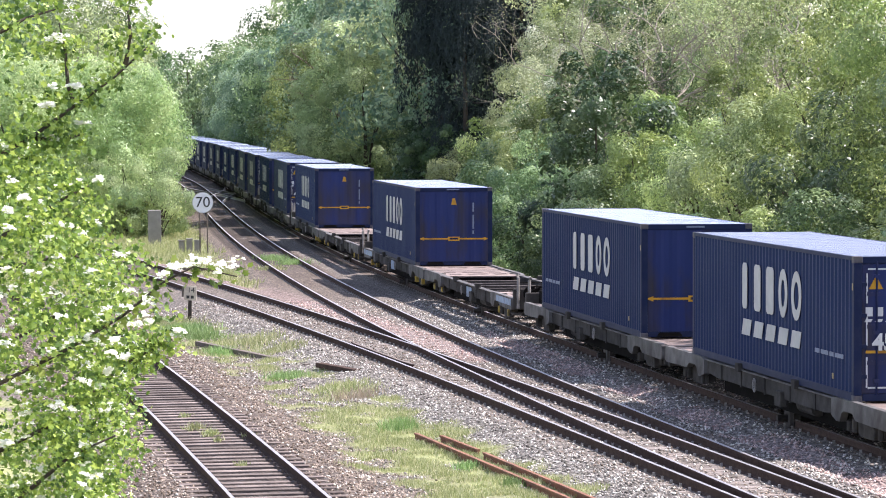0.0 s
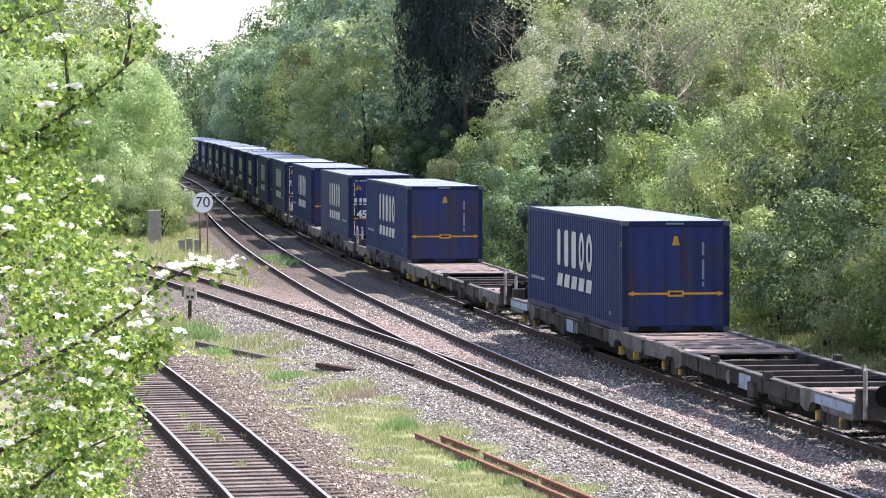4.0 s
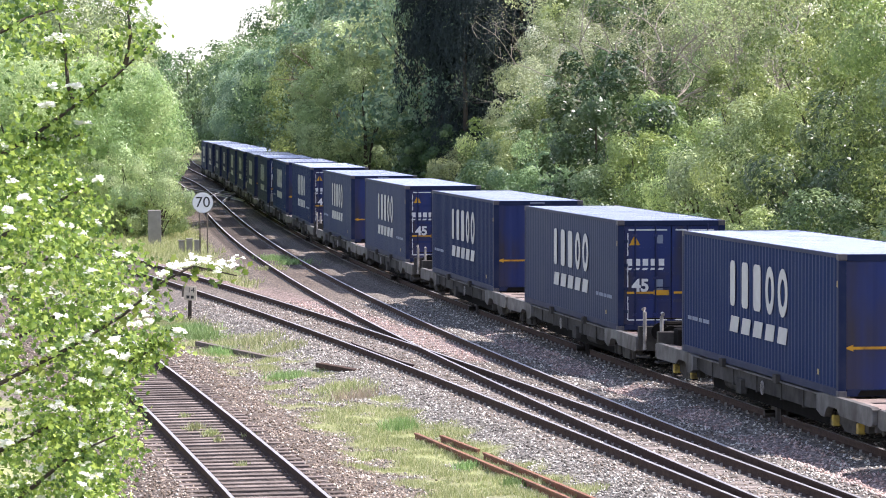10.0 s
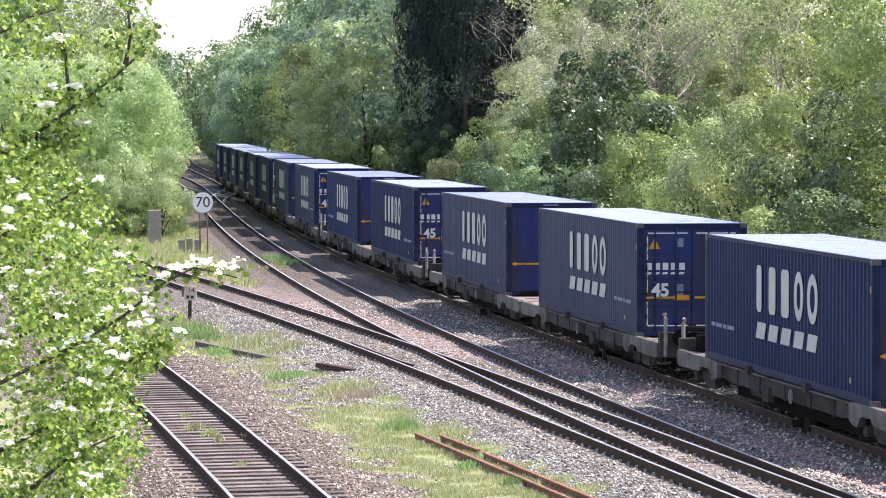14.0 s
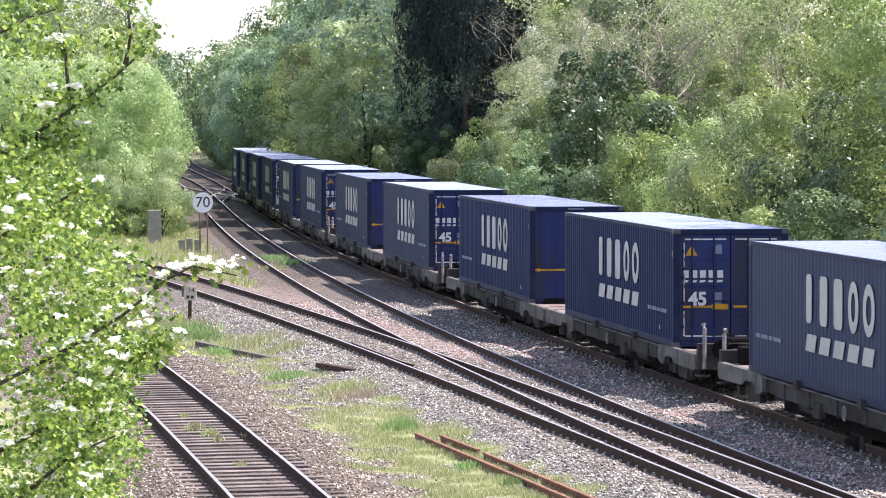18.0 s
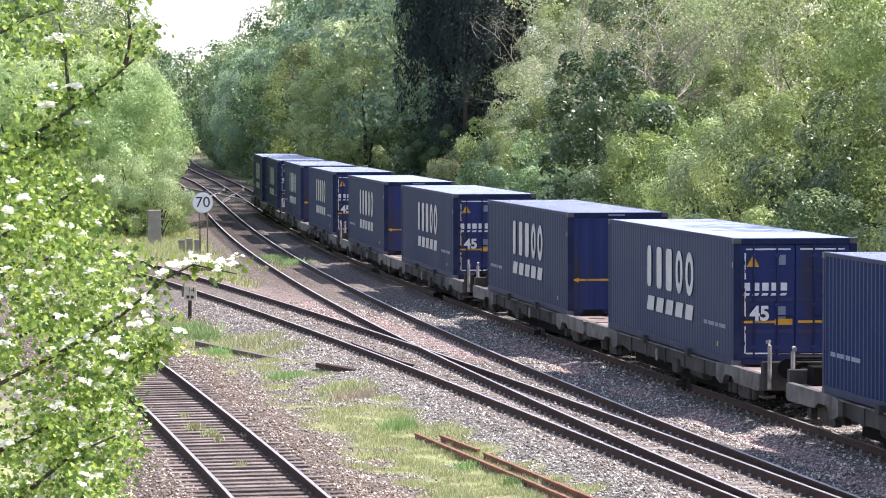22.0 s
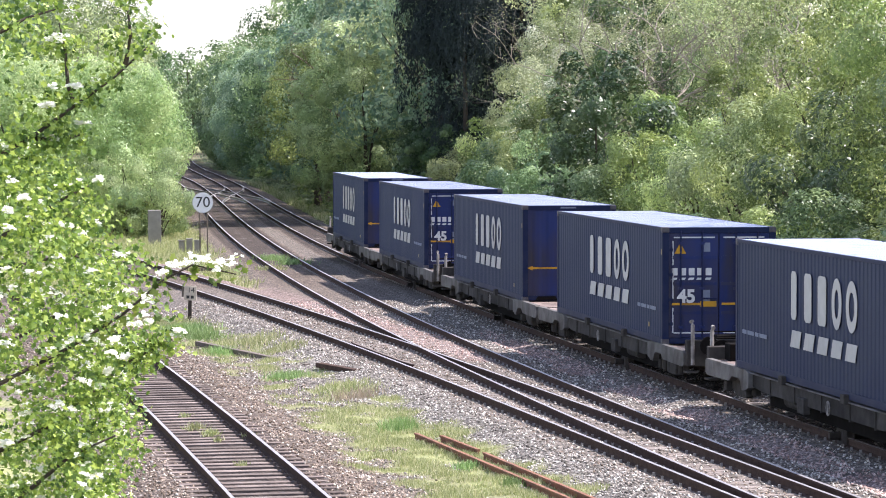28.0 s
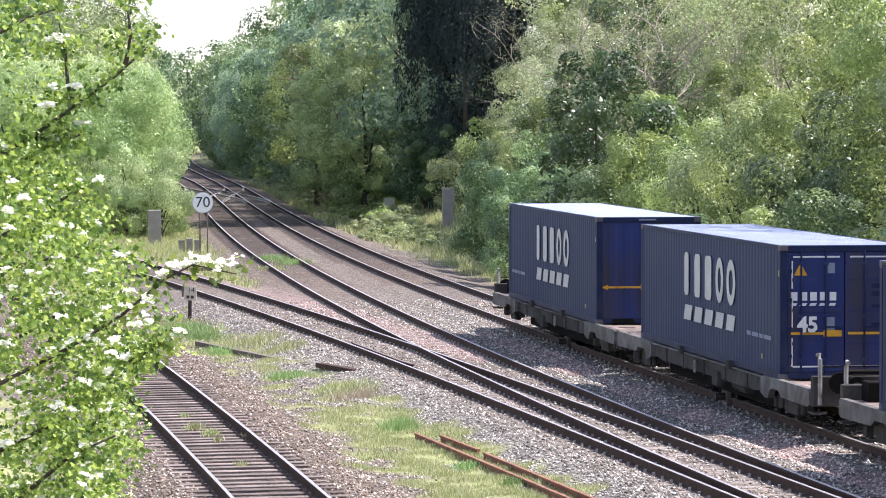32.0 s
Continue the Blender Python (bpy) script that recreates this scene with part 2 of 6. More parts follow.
M_PALE = mat("pale_label", (0.22, 0.25, 0.32), (0.16, 0.19, 0.26), 6, 0.6, spec=0.1)
M_ROD = mat("painted_rod", (0.010, 0.016, 0.055), (0.02, 0.026, 0.07), 8, 0.6, spec=0.15)
M_SOLE = mat("wagon_grey", (0.034, 0.031, 0.029), (0.10, 0.092, 0.085), 1.5, 0.85, 0, 0.15, 40, rand=0.12, spec=0.08, dirt=(0.02, 0.018, 0.017), dscale=0.8, damt=0.85)
M_SOLELIGHT = mat("wagon_end_grey", (0.072, 0.069, 0.065), (0.18, 0.172, 0.163), 2.0, 0.7, 0, 0.1, 40, rand=0.12, spec=0.15, dirt=(0.045, 0.036, 0.031), dscale=1.4, damt=0.9)
M_DECK = mat("wagon_deck_rust", (0.13, 0.095, 0.08), (0.25, 0.19, 0.165), 2.5, 0.8, 0, 0.3, 40, rand=0.15, dirt=(0.34, 0.28, 0.245), dscale=2, damt=0.6)
M_BEAM = mat("dark_rusty_beam", (0.035, 0.027, 0.023), (0.085, 0.066, 0.057), 2.5, 0.85, 0, 0.2, 40, rand=0.2)
# near-black of buffers and hoses, also painted shade below the wagon frame
M_DARK = mat("underframe_shade_black", (0.007, 0.0065, 0.006), (0.015, 0.013, 0.012), 4, 0.95, spec=0.05)
M_BOGIE = mat("bogie_grime", (0.035, 0.032, 0.03), (0.085, 0.078, 0.07), 4, 0.9, 0, 0.2, 30, spec=0.08)
M_BOXYEL = mat("axlebox_yellow", (0.52, 0.36, 0.05), (0.34, 0.25, 0.06), 8, 0.7, 0, dirt=(0.05, 0.04, 0.025), dscale=5, damt=0.9)
M_WHEEL = mat("wheel_steel", (0.05, 0.042, 0.037), (0.09, 0.075, 0.065), 5, 0.7, 0.3)
M_POST = mat("dull_painted_steel", (0.20, 0.185, 0.17), (0.36, 0.34, 0.32), 6, 0.6, 0, spec=0.2, dirt=(0.04, 0.03, 0.024), dscale=4)
M_TWIG = mat("pale_twig", (0.20, 0.175, 0.14), (0.32, 0.28, 0.23), 6, 0.9)
M_BROWNTWIG = mat("brown_twig", (0.13, 0.085, 0.07), (0.22, 0.155, 0.13), 6, 0.9)
M_GALV = mat("galvanised_steel", (0.42, 0.42, 0.41), (0.55, 0.54, 0.52), 10, 0.5, 0.5)
M_CONC = mat("old_concrete", (0.20, 0.187, 0.172), (0.29, 0.272, 0.25), 3, 0.9, 0, 0.4, 30, dirt=(0.17, 0.15, 0.13), dscale=2)
M_WOOD = mat("weathered_post", (0.10, 0.08, 0.065), (0.17, 0.14, 0.11), 5, 0.9, 0, 0.3, 40)
M_SIGNW = mat("sign_white", (0.78, 0.78, 0.79), (0.70, 0.70, 0.70), 4, 0.5)
M_SIGNB = mat("sign_black", (0.015, 0.015, 0.016), (0.03, 0.03, 0.03), 4, 0.5)
M_BARK = mat("bark", (0.04, 0.032, 0.026), (0.09, 0.073, 0.06), 6, 0.9, 0, 0.6, 30, spec=0.15)
def uneven(m):
    """Lets the stains of a mat() differ from object to object."""
    t = m.node_tree
    stain = [n for n in t.nodes if n.type == "MAP_RANGE" and n.inputs[0].links and n.inputs[0].links[0].from_node.type == "TEX_NOISE"][1]
    oi = t.nodes.new("ShaderNodeObjectInfo")
    lo = t.nodes.new("ShaderNodeMapRange")
    lo.inputs[1].default_value, lo.inputs[2].default_value = 0.0, 1.0
    lo.inputs[3].default_value, lo.inputs[4].default_value = 0.57, 0.36
    t.links.new(oi.outputs["Random"], lo.inputs[0])
    t.links.new(lo.outputs[0], stain.inputs[1])
    return m


uneven(M_END)


def dull(m):
    m.node_tree.nodes["Principled BSDF"].inputs["Specular IOR Level"].default_value = 0.2
    return m


LEAF = {
    "hawthorn": leaf_mat("hawthorn_leaf", (0.05, 0.10, 0.025), (0.19, 0.285, 0.06), (0.43, 0.52, 0.13), 0.40),
    "bright": leaf_mat("bright_leaf", (0.07, 0.115, 0.042), (0.235, 0.315, 0.1), (0.66, 0.74, 0.3), 0.3, clumpy=True),
    "mid": leaf_mat("mid_leaf", (0.055, 0.105, 0.05), (0.165, 0.25, 0.108), (0.46, 0.58, 0.27), 0.3, clumpy=True),
    # distant leaves: aerial haze is mixed into the green, paler and bluer
    "wood": leaf_mat("hazy_woodland_leaf", (0.1, 0.175, 0.12), (0.25, 0.355, 0.23), (0.54, 0.64, 0.4), 0.38, clumpy=True),
    "dull": leaf_mat("dull_leaf", (0.11, 0.145, 0.07), (0.25, 0.3, 0.135), (0.58, 0.63, 0.33), 0.28, clumpy=True),
    "deep": leaf_mat("deep_leaf", (0.042, 0.08, 0.034), (0.075, 0.125, 0.05), (0.2, 0.26, 0.11), 0.22, 0.36, clumpy=True),
    "conifer": dull(leaf_mat("conifer_spray", (0.03, 0.042, 0.042), (0.037, 0.051, 0.051), (0.046, 0.06, 0.06), 0.1, 0.9)),
    "olive": leaf_mat("olive_leaf", (0.17, 0.245, 0.12), (0.33, 0.42, 0.2), (0.64, 0.72, 0.4), 0.36, clumpy=True),
    "willow": leaf_mat("willow_leaf", (0.2, 0.33, 0.135), (0.37, 0.52, 0.21), (0.62, 0.73, 0.38), 0.38, clumpy=True),
    "blossom": leaf_mat("blossom_mix", (0.18, 0.22, 0.10), (0.34, 0.37, 0.2), (0.70, 0.70, 0.58), 0.26, clumpy=True),
    "grass": leaf_mat("grass_blade", (0.18, 0.215, 0.085), (0.32, 0.345, 0.155), (0.58, 0.54, 0.37), 0.4),
    "verge": leaf_mat("verge_blade", (0.13, 0.21, 0.075), (0.22, 0.34, 0.12), (0.38, 0.47, 0.22), 0.4),
    "straw": leaf_mat("dry_straw", (0.30, 0.25, 0.16), (0.42, 0.36, 0.25), (0.56, 0.50, 0.38), 0.3),
    "petal": leaf_mat("white_petal", (0.70, 0.71, 0.60), (0.79, 0.79, 0.70), (0.82, 0.80, 0.73), 0.35),
    "stone": dull(leaf_mat("grey_stone", (0.085, 0.075, 0.064), (0.28, 0.257, 0.223), (0.80, 0.76, 0.68), 0.0, 0.85)),
    "brownstone": dull(leaf_mat("brown_stone", (0.08, 0.058, 0.043), (0.21, 0.158, 0.122), (0.56, 0.465, 0.38), 0.0, 0.85)),
    "pinkstone": dull(leaf_mat("pink_stone", (0.24, 0.155, 0.135), (0.45, 0.325, 0.285), (0.68, 0.55, 0.50), 0.0, 0.85)),
}

# ---- plan of the tracks ----
CURVE = {
    "L": ([-0.5063, -7.1139, -0.9916], 55, 130),
    "T1": ([0.1646956, -0.7918628, 0.5864336, -8.7184239, 7.1219399], 60, 172),
    "T2": ([-0.00831339, -0.00058189, 0.75879904, -8.07237496, 7.28040784], 58, 405),
    "T3": ([0.004240875, -0.07224528, 0.3683809, -0.20983121, -7.28472722, 11.1847982], 56, 410),
}


# the line falls gently beyond 170 m: level distance against true distance
LEVEL_Y = np.arange(-500.0, 1200.0, 1.0)
TRUE_Y = LEVEL_Y + 0.0155 * np.clip(LEVEL_Y - 170, 0, 250) ** 1.5
EYE_Z = 6.22


def level(y):
    return np.interp(y, TRUE_Y, LEVEL_Y)


def fall(y):
    """Height of the falling line at y against its height near the bridge."""
    return np.where(np.asarray(y) > 170, EYE_Z * (1 - np.maximum(y, 170) / np.maximum(level(y), 170)), 0.0)


def centre(name, y):
    """x and slope dx/dy of a track's centre line."""
    if y <= 171:
        return level_centre(name, y)
    xs = [level_centre(name, float(level(q)))[0] * q / float(level(q)) for q in (y - 0.5, y + 0.5)]
    return (xs[0] + xs[1]) / 2, xs[1] - xs[0]


def level_centre(name, y):
    """The same on level ground; straight beyond the ends of its curve."""
    co, lo, hi = CURVE[name]
    q = min(max(y, lo), hi)
    u = q / 50 - 1
    x, d = 0.0, 0.0
    for c in co:
        d = d * u + x
        x = x * u + c
    d /= 50
    return x + d * (y - q), d


S_Y = np.arange(-420.0, 700.0, 0.25)
S_X = np.array([centre("T3", y)[0] for y in S_Y])
S_S = np.concatenate([[0], np.cumsum(np.hypot(np.diff(S_X), np.diff(S_Y)))])
S_S -= np.interp(15.0, S_Y, S_S)


def on_track(s):
    """The place on the train's track at s metres (growing away from the bridge) and the way it leads to the bridge."""
    y = float(np.interp(s, S_S, S_Y))
    x, d = centre("T3", y)
    return x, y, math.atan2(-1.0, -d)


def path_rows(name, y0, y1, step, shift=0.0):
    rows, n = [], max(2, int((y1 - y0) / step))
    for i in range(n + 1):
        y = y0 + (y1 - y0) * i / n
        x, d = centre(name, y)
        k = math.hypot(1, d)
        rows.append((x + shift / k, y - shift * d / k, 1 / k, -d / k))
    return rows


# ---- ground ----
def lateral(name, X, Y):
    """Distance of points to the right of a track."""
    k = np.where(Y > 170, np.maximum(Y, 170) / np.maximum(level(Y), 170), 1.0)
    return level_lateral(name, X / k, level(Y)) * k


def level_lateral(name, X, Y):
    co, lo, hi = CURVE[name]
    q = np.clip(Y, lo, hi)
    u = q / 50 - 1
    c = np.polyval(co, u)
    d = np.polyval(np.polyder(co), u) / 50
    return (X - c - d * (Y - q)) / np.sqrt(1 + d * d)


def lumps(X, Y, seed, scale):
    """Smooth random relief, about -1 to 1."""
    r = np.random.RandomState(seed)
    z = np.zeros_like(X)
    for k in range(7):
        a, f, p = r.uniform(0, 6.28), r.uniform(0.5, 1.8) / scale, r.uniform(0, 6.28)
        z += np.sin((X * math.cos(a) + Y * math.sin(a)) * f * 6.28 + p)
    return z / 3.2


def bed_height(X, Y):
    near = np.full_like(X, 9.0)
    for n, hi in (("L", 400), ("T1", 400), ("T2", 900), ("T3", 900)):
        d = np.abs(lateral(n, X, Y))
        near = np.minimum(near, np.where((Y < hi) & ((n != "T1") | (Y > 58)), d, 9.0))
    z = -0.171 + 0.010 * lumps(X, Y, 8, 0.9) * (near < 1.4) - 0.23 * np.clip((near - 1.55) / 1.0, 0, 1)
    z = z + 0.025 * lumps(X, Y, 3, 1.6) * np.clip(near - 0.9, 0, 1)
    right = lateral("T3", X, Y)
    z = z + 3.4 * np.clip((right - 4.6) / 9.0, 0, 1) ** 1.3
    left = lateral("T2", X, Y)
    z = z + 2.2 * np.clip((-left - 7.0) / 14.0, 0, 1) * np.clip((Y - 185) / 25, 0, 1)
    ll = lateral("L", X, Y)
    z = z + 3.0 * np.clip((-ll - 3.5) / 9.0, 0, 1) * np.clip((140 - Y) / 30, 0, 1)
    z = z - 0.018 * (np.abs(lateral("L", X, Y)) < 1.2) * (Y < 140)
    z = z + fall(Y)
    # heaps of new stone between the tracks
    free = np.clip((np.minimum(np.minimum(np.abs(lateral("T2", X, Y)), np.abs(right)), np.abs(lateral("T1", X, Y))) - 1.4) / 0.5, 0, 1)
    for cx, cy, sx, sy in PILES:
        z = z + 0.28 * free * np.exp(-(((X - cx) / sx) ** 2 + ((Y - cy) / sy) ** 2))
    for cx, cy, sx, sy, h in HEAPS:
        z = z + h * np.exp(-(((X - cx) / sx) ** 2 + ((Y - cy) / sy) ** 2))
    return z, near


def cover(X, Y):
    """What lies on the ground: turf, old brown ballast, fresh pink stone, each 0 to 1; above 1 the ballast darkens."""
    r1, rl, r2, r3 = (lateral(n, X, Y) for n in ("T1", "L", "T2", "T3"))
    wob = lumps(X, Y, 5, 3.0) * 0.5
    grass = np.clip((r3 - 2.9 + 0.8 * np.clip((Y - 170) / 40, 0, 1) + wob) / 0.8, 0, 1)
    grass = np.maximum(grass, np.clip((-rl - 2.9 + wob) / 0.9, 0, 1) * (Y < 150))
    isle = np.clip((rl - 2.5 + wob) / 0.6, 0, 1) * np.clip((-r1 - 2.0 + wob * 0.6) / 0.5, 0, 1) * (Y > 40) * (Y < 118)
    lawn = np.clip((86 - Y) / 5, 0, 1) + np.clip(1 - np.abs(Y - 105) / 9, 0, 1) * np.clip((-r1 - 2.6) / 1.0, 0, 1)
    grass = np.maximum(grass, isle * np.clip(lawn + 0.12 + 0.75 * lumps(X, Y, 9, 1.3), 0, 1))
    wedge = np.clip((r1 - 1.9 + wob * 0.5) / 0.5, 0, 1) * np.clip((-r2 - 1.9 + wob * 0.5) / 0.5, 0, 1) * (Y > 135)
    grass = np.maximum(grass, wedge)
    grass = np.maximum(grass, np.clip((-r1 - 2.6 + wob) / 0.8, 0, 1) * (Y > 130))
    grass = np.maximum(grass, np.clip((-r2 - 2.6 + wob) / 0.8, 0, 1) * (Y > 178))
    for n in ("T1", "T2", "T3"):
        on = (np.abs(lateral(n, X, Y)) < 1.6) & ((n != "T1") | (Y < 185))
        grass = np.where(on, 0, grass)
    dirt = np.clip(1.95 - np.abs(rl) / 2.3 + 0.25 * wob, 0, 1)
    # darkest ballast between the siding's sleepers
    dirt = np.where((np.abs(rl) < 1.15) & (Y < 140), 1.5, dirt)
    for r in (r1, r2, r3):
        dirt = np.maximum(dirt, (0.55 + 0.4 * np.clip((Y - 120) / 40, 0, 1)) * np.clip(1.8 - np.abs(r), 0, 1))
        # far beds: brown dirt, deepened to stand in for shade on the tracks
        dirt = np.where((np.abs(r) < 1.35) & (Y > 135), np.maximum(dirt, 1.0 + 0.42 * np.clip((Y - 135) / 35, 0, 1) + 0.1 * wob), dirt)
    dirt = np.maximum(dirt, np.clip((Y - 180) / 40, 0, 1.15))
    dirt = np.maximum(dirt, np.clip((Y - 110) / 40, 0, 0.6))
    dirt = np.maximum(dirt, np.clip((Y - 95) / 40, 0, 0.85) * (r1 > 0.9) * (r2 < 0.9))
    pink = np.zeros_like(X)
    for cx, cy, sx, sy in PILES:
        pink = np.maximum(pink, np.clip(1.6 * np.exp(-(((X - cx) / sx) ** 2 + ((Y - cy) / sy) ** 2)) - 0.25 + 0.2 * wob, 0, 1))
    pink = np.maximum(pink, np.clip(1.1 - np.abs(r2 - 2.15) / 0.8, 0, 1) * np.clip((112 - Y) / 12, 0, 1) * np.clip(0.75 + 0.5 * lumps(X, Y, 15, 5.0), 0.2, 1) * 0.8)
    pink = np.where(np.minimum(np.abs(r2), np.abs(r3)) < 1.35, 0, pink)
    pink = np.maximum(pink, np.clip(1.2 - np.abs(r1 - 1.9) / 0.8, 0, 1) * (Y > 95) * (Y < 165) * 0.6)
    return grass, dirt, pink


def build_ground():
    ys = np.concatenate([[-700, -500, -400], np.arange(-320, 50, 10), np.arange(50, 130, 0.3), np.arange(130, 250, 0.8), np.arange(250, 440, 2.0), [450, 470, 500, 550, 620, 720, 900, 1200, 1700, 2500, 4000]])
    us = np.concatenate([[-2500, -1200, -600, -300, -150, -90, -60, -45, -36, -30], np.arange(-26, -14, 0.7), np.arange(-14, 8.5, 0.22), np.arange(8.5, 20, 0.8), [24, 30, 40, 60, 100, 200, 500, 1200, 2500]])
    base = np.array([centre("T2", y)[0] for y in ys])
    X = base[:, None] + us[None, :]
    Y = np.repeat(ys[:, None], len(us), 1)
    Z, near = bed_height(X, Y)
    grass, dirt, pink = cover(X, Y)
    ny, nx = X.shape
    idx = np.arange(ny * nx).reshape(ny, nx)
    q = np.stack([idx[:-1, :-1], idx[:-1, 1:], idx[1:, 1:], idx[1:, :-1]], -1).reshape(-1)
    me = raw_mesh("ground", np.stack([X, Y, Z], -1).reshape(-1, 3), 4, q, M_GROUND, True)
    for key, val in (("grass", grass), ("dirt", dirt), ("pink", pink)):
        a = me.attributes.new(key, "FLOAT", "POINT")
        a.data.foreach_set("value", val.astype(np.float32).ravel())
    return tagged(new("ground", me), "stone ballast and rough grass of a railway cutting", "ground", kind="structure")


PILES = [(5.6, 88.5, 0.9, 5.0), (7.6, 74.0, 0.7, 4.5), (3.6, 98.0, 0.7, 4.0), (1.6, 117.0, 0.8, 4.0), (8.6, 66.5, 0.6, 2.5)]
HEAPS = [(-3.9, 97.5, 0.7, 1.6, 0.16), (-2.9, 91.5, 0.8, 1.5, 0.17), (-4.4, 100.5, 0.5, 1.2, 0.10), (-2.2, 88.8, 0.5, 1.0, 0.12), (-1.7, 85.5, 0.5, 1.2, 0.10)]
build_ground()

# ---- tracks ----
RAIL = [(-0.035, 0.0), (0.035, 0.0), (0.036, -0.035), (0.012, -0.05), (0.012, -0.13), (0.07, -0.15), (0.07, -0.16), (-0.07, -0.16), (-0.07, -0.15), (-0.012, -0.13), (-0.012, -0.05), (-0.036, -0.035)]
TOP = [(-0.031, 0.001), (0.031, 0.001), (0.031, -0.01), (-0.031, -0.01)]
SLEEPER = Geo().box(-1.27, 1.27, -0.135, 0.135, -0.34, -0.163, 0.008).mesh("sleeper", M_SLEEPER)
DUSTY_SLEEPER = Geo().box(-1.27, 1.27, -0.125, 0.125, -0.34, -0.171, 0.012).mesh("sleeper", M_SLEEPER2)


def railway_track(name, label, y0, y1, pitch, y_far, drop=0.0, rail_from=None, rail_to=None):
    """Two rails with worn running tops, sleepers and fastenings; sleepers beyond y_far in one mesh."""
    tr = tagged(new("railway_track"), label, "railway track", "railway tracks")
    ra, rb = rail_from if rail_from is not None else y0, rail_to or y1
    for s in (-1, 1):
        rows = path_rows(name, ra, rb, 1.2, s * 0.7525)
        r = part("rail", Geo().sweep(rows, [(a, z - drop) for a, z in RAIL]), M_RAIL, tr, "dark rusty steel rail")
        part("running_top", Geo().sweep(rows, [(a, z + 0.0015 - drop) for a, z in TOP]), M_RAILTOP, r, "shiny worn top of the rail")
    clips, rest = Geo(), Geo()
    rng = random.Random(name)
    y = y0
    while y < y1:
        x, d = centre(name, y)
        a = math.atan2(-d, 1) + rng.uniform(-0.012, 0.012)
        sunk = 0.012 if name != "L" and y > 125 else 0.0
        m = Matrix.Translation((x, y, float(fall(y)) - drop - sunk + rng.uniform(-0.008, 0.008))) @ Matrix.Rotation(a, 4, "Z")
        if y < y_far:
            so = part("sleeper", SLEEPER if name == "L" else DUSTY_SLEEPER, None, tr)
            so.matrix_local = m
        else:
            rest.box(-1.27, 1.27, -0.125, 0.125, -0.34, -0.174)
            rest.v[-8:] = [tuple(m @ Vector(p)) for p in rest.v[-8:]]
        if y < 260:
            for s in (-1, 1):
                for e in (-0.12, 0.12):
                    clips.box(s * 0.7525 + e - 0.022, s * 0.7525 + e + 0.022, -0.012, 0.012, -0.165, -0.105)
                    clips.v[-8:] = [tuple(m @ Vector(p)) for p in clips.v[-8:]]
        y += pitch * math.cos(math.atan(d))
    tagged(part("fastening", clips, M_RUSTCLIP if name == "L" else M_CLIP, tr, "steel clips that hold the rails"), kind="stuff")
    if rest.v:
        tagged(part("sleeper_run", rest, M_SLEEPER2, tr), kind="stuff")
    return tr


railway_track("L", "little-used siding track on concrete sleepers", 50, 135, 0.68, 118, rail_from=-60, rail_to=190)
railway_track("T1", "diverging track of a junction on stone ballast", 60, 190, 0.66, 190, drop=0.004, rail_to=240)
railway_track("T2", "running line beside a junction on stone ballast", 50, 440, 0.66, 235, rail_from=-330, rail_to=700)
railway_track("T3", "curved running line that the train uses", 50, 440, 0.66, 225, rail_from=-330, rail_to=700)
def check_rail(y0, y1, shift, label):
    """A short rail inside a running rail of the diverging track, flared at both ends."""
    ck = tagged(new("check_rail"), label, "rail")
    rows = path_rows("T1", y0, y1, 0.5, shift)
    n = len(rows)
    bent = [(x + lx * 0.05 * max(0, abs(2 * i / (n - 1) - 1) - 0.75) * 4, y, lx, ly) for i, (x, y, lx, ly) in enumerate(rows)]
    part("rail_body", Geo().sweep(bent, [(a, z + 0.012) for a, z in RAIL]), M_RAIL, ck, "dark rusty steel rail")
    part("running_top", Geo().sweep(bent, [(a, z + 0.0135) for a, z in TOP]), M_RUSTCLIP, ck, "rusty top of the rail")
    return ck


check_rail(92.0, 101.0, -0.63, "short check rail inside the diverging track")
xo = tagged(new("railway_crossover"), "scissors crossover of rusty rails between two running lines", "railway crossover")
for ya, yb, flip in ((252, 318, 0), (258, 324, 1)):
    for s in (-0.75, 0.75):
        rows = []
        for i in range(25):
            q = i / 24
            y = ya + (yb - ya) * q
            w = q * q * (3 - 2 * q)
            w = 1 - w if flip else w
            xa, da = centre("T2", y)
            xb, db = centre("T3", y)
            rows.append((xa + (xb - xa) * w + s, y, 1.0, 0.0))
        part("rail", Geo().sweep(rows, [(a, z - 0.006) for a, z in RAIL]), M_CLIP, xo)

# ---- the train ----
CL, CW, CH, DECK = 13.716, 2.55, 2.58, 0.82
HALF_L, HALF_W = CL / 2, CW / 2


def text_mesh(body, size, material, depth=0.004, bold=0.0):
    """Upright writing as a mesh in the xz plane, centred."""
    cu = bpy.data.curves.new("writing", "FONT")
    cu.offset = size * bold
    cu.body, cu.size, cu.extrude, cu.align_x, cu.align_y = body, size, depth, "CENTER", "CENTER"
    ob = bpy.data.objects.new("writing", cu)
    me = bpy.data.meshes.new_from_object(ob)
    bpy.data.objects.remove(ob)
    me.transform(Matrix.Rotation(math.pi / 2, 4, "X"))
    me.materials.clear()
    me.materials.append(material)
    return me


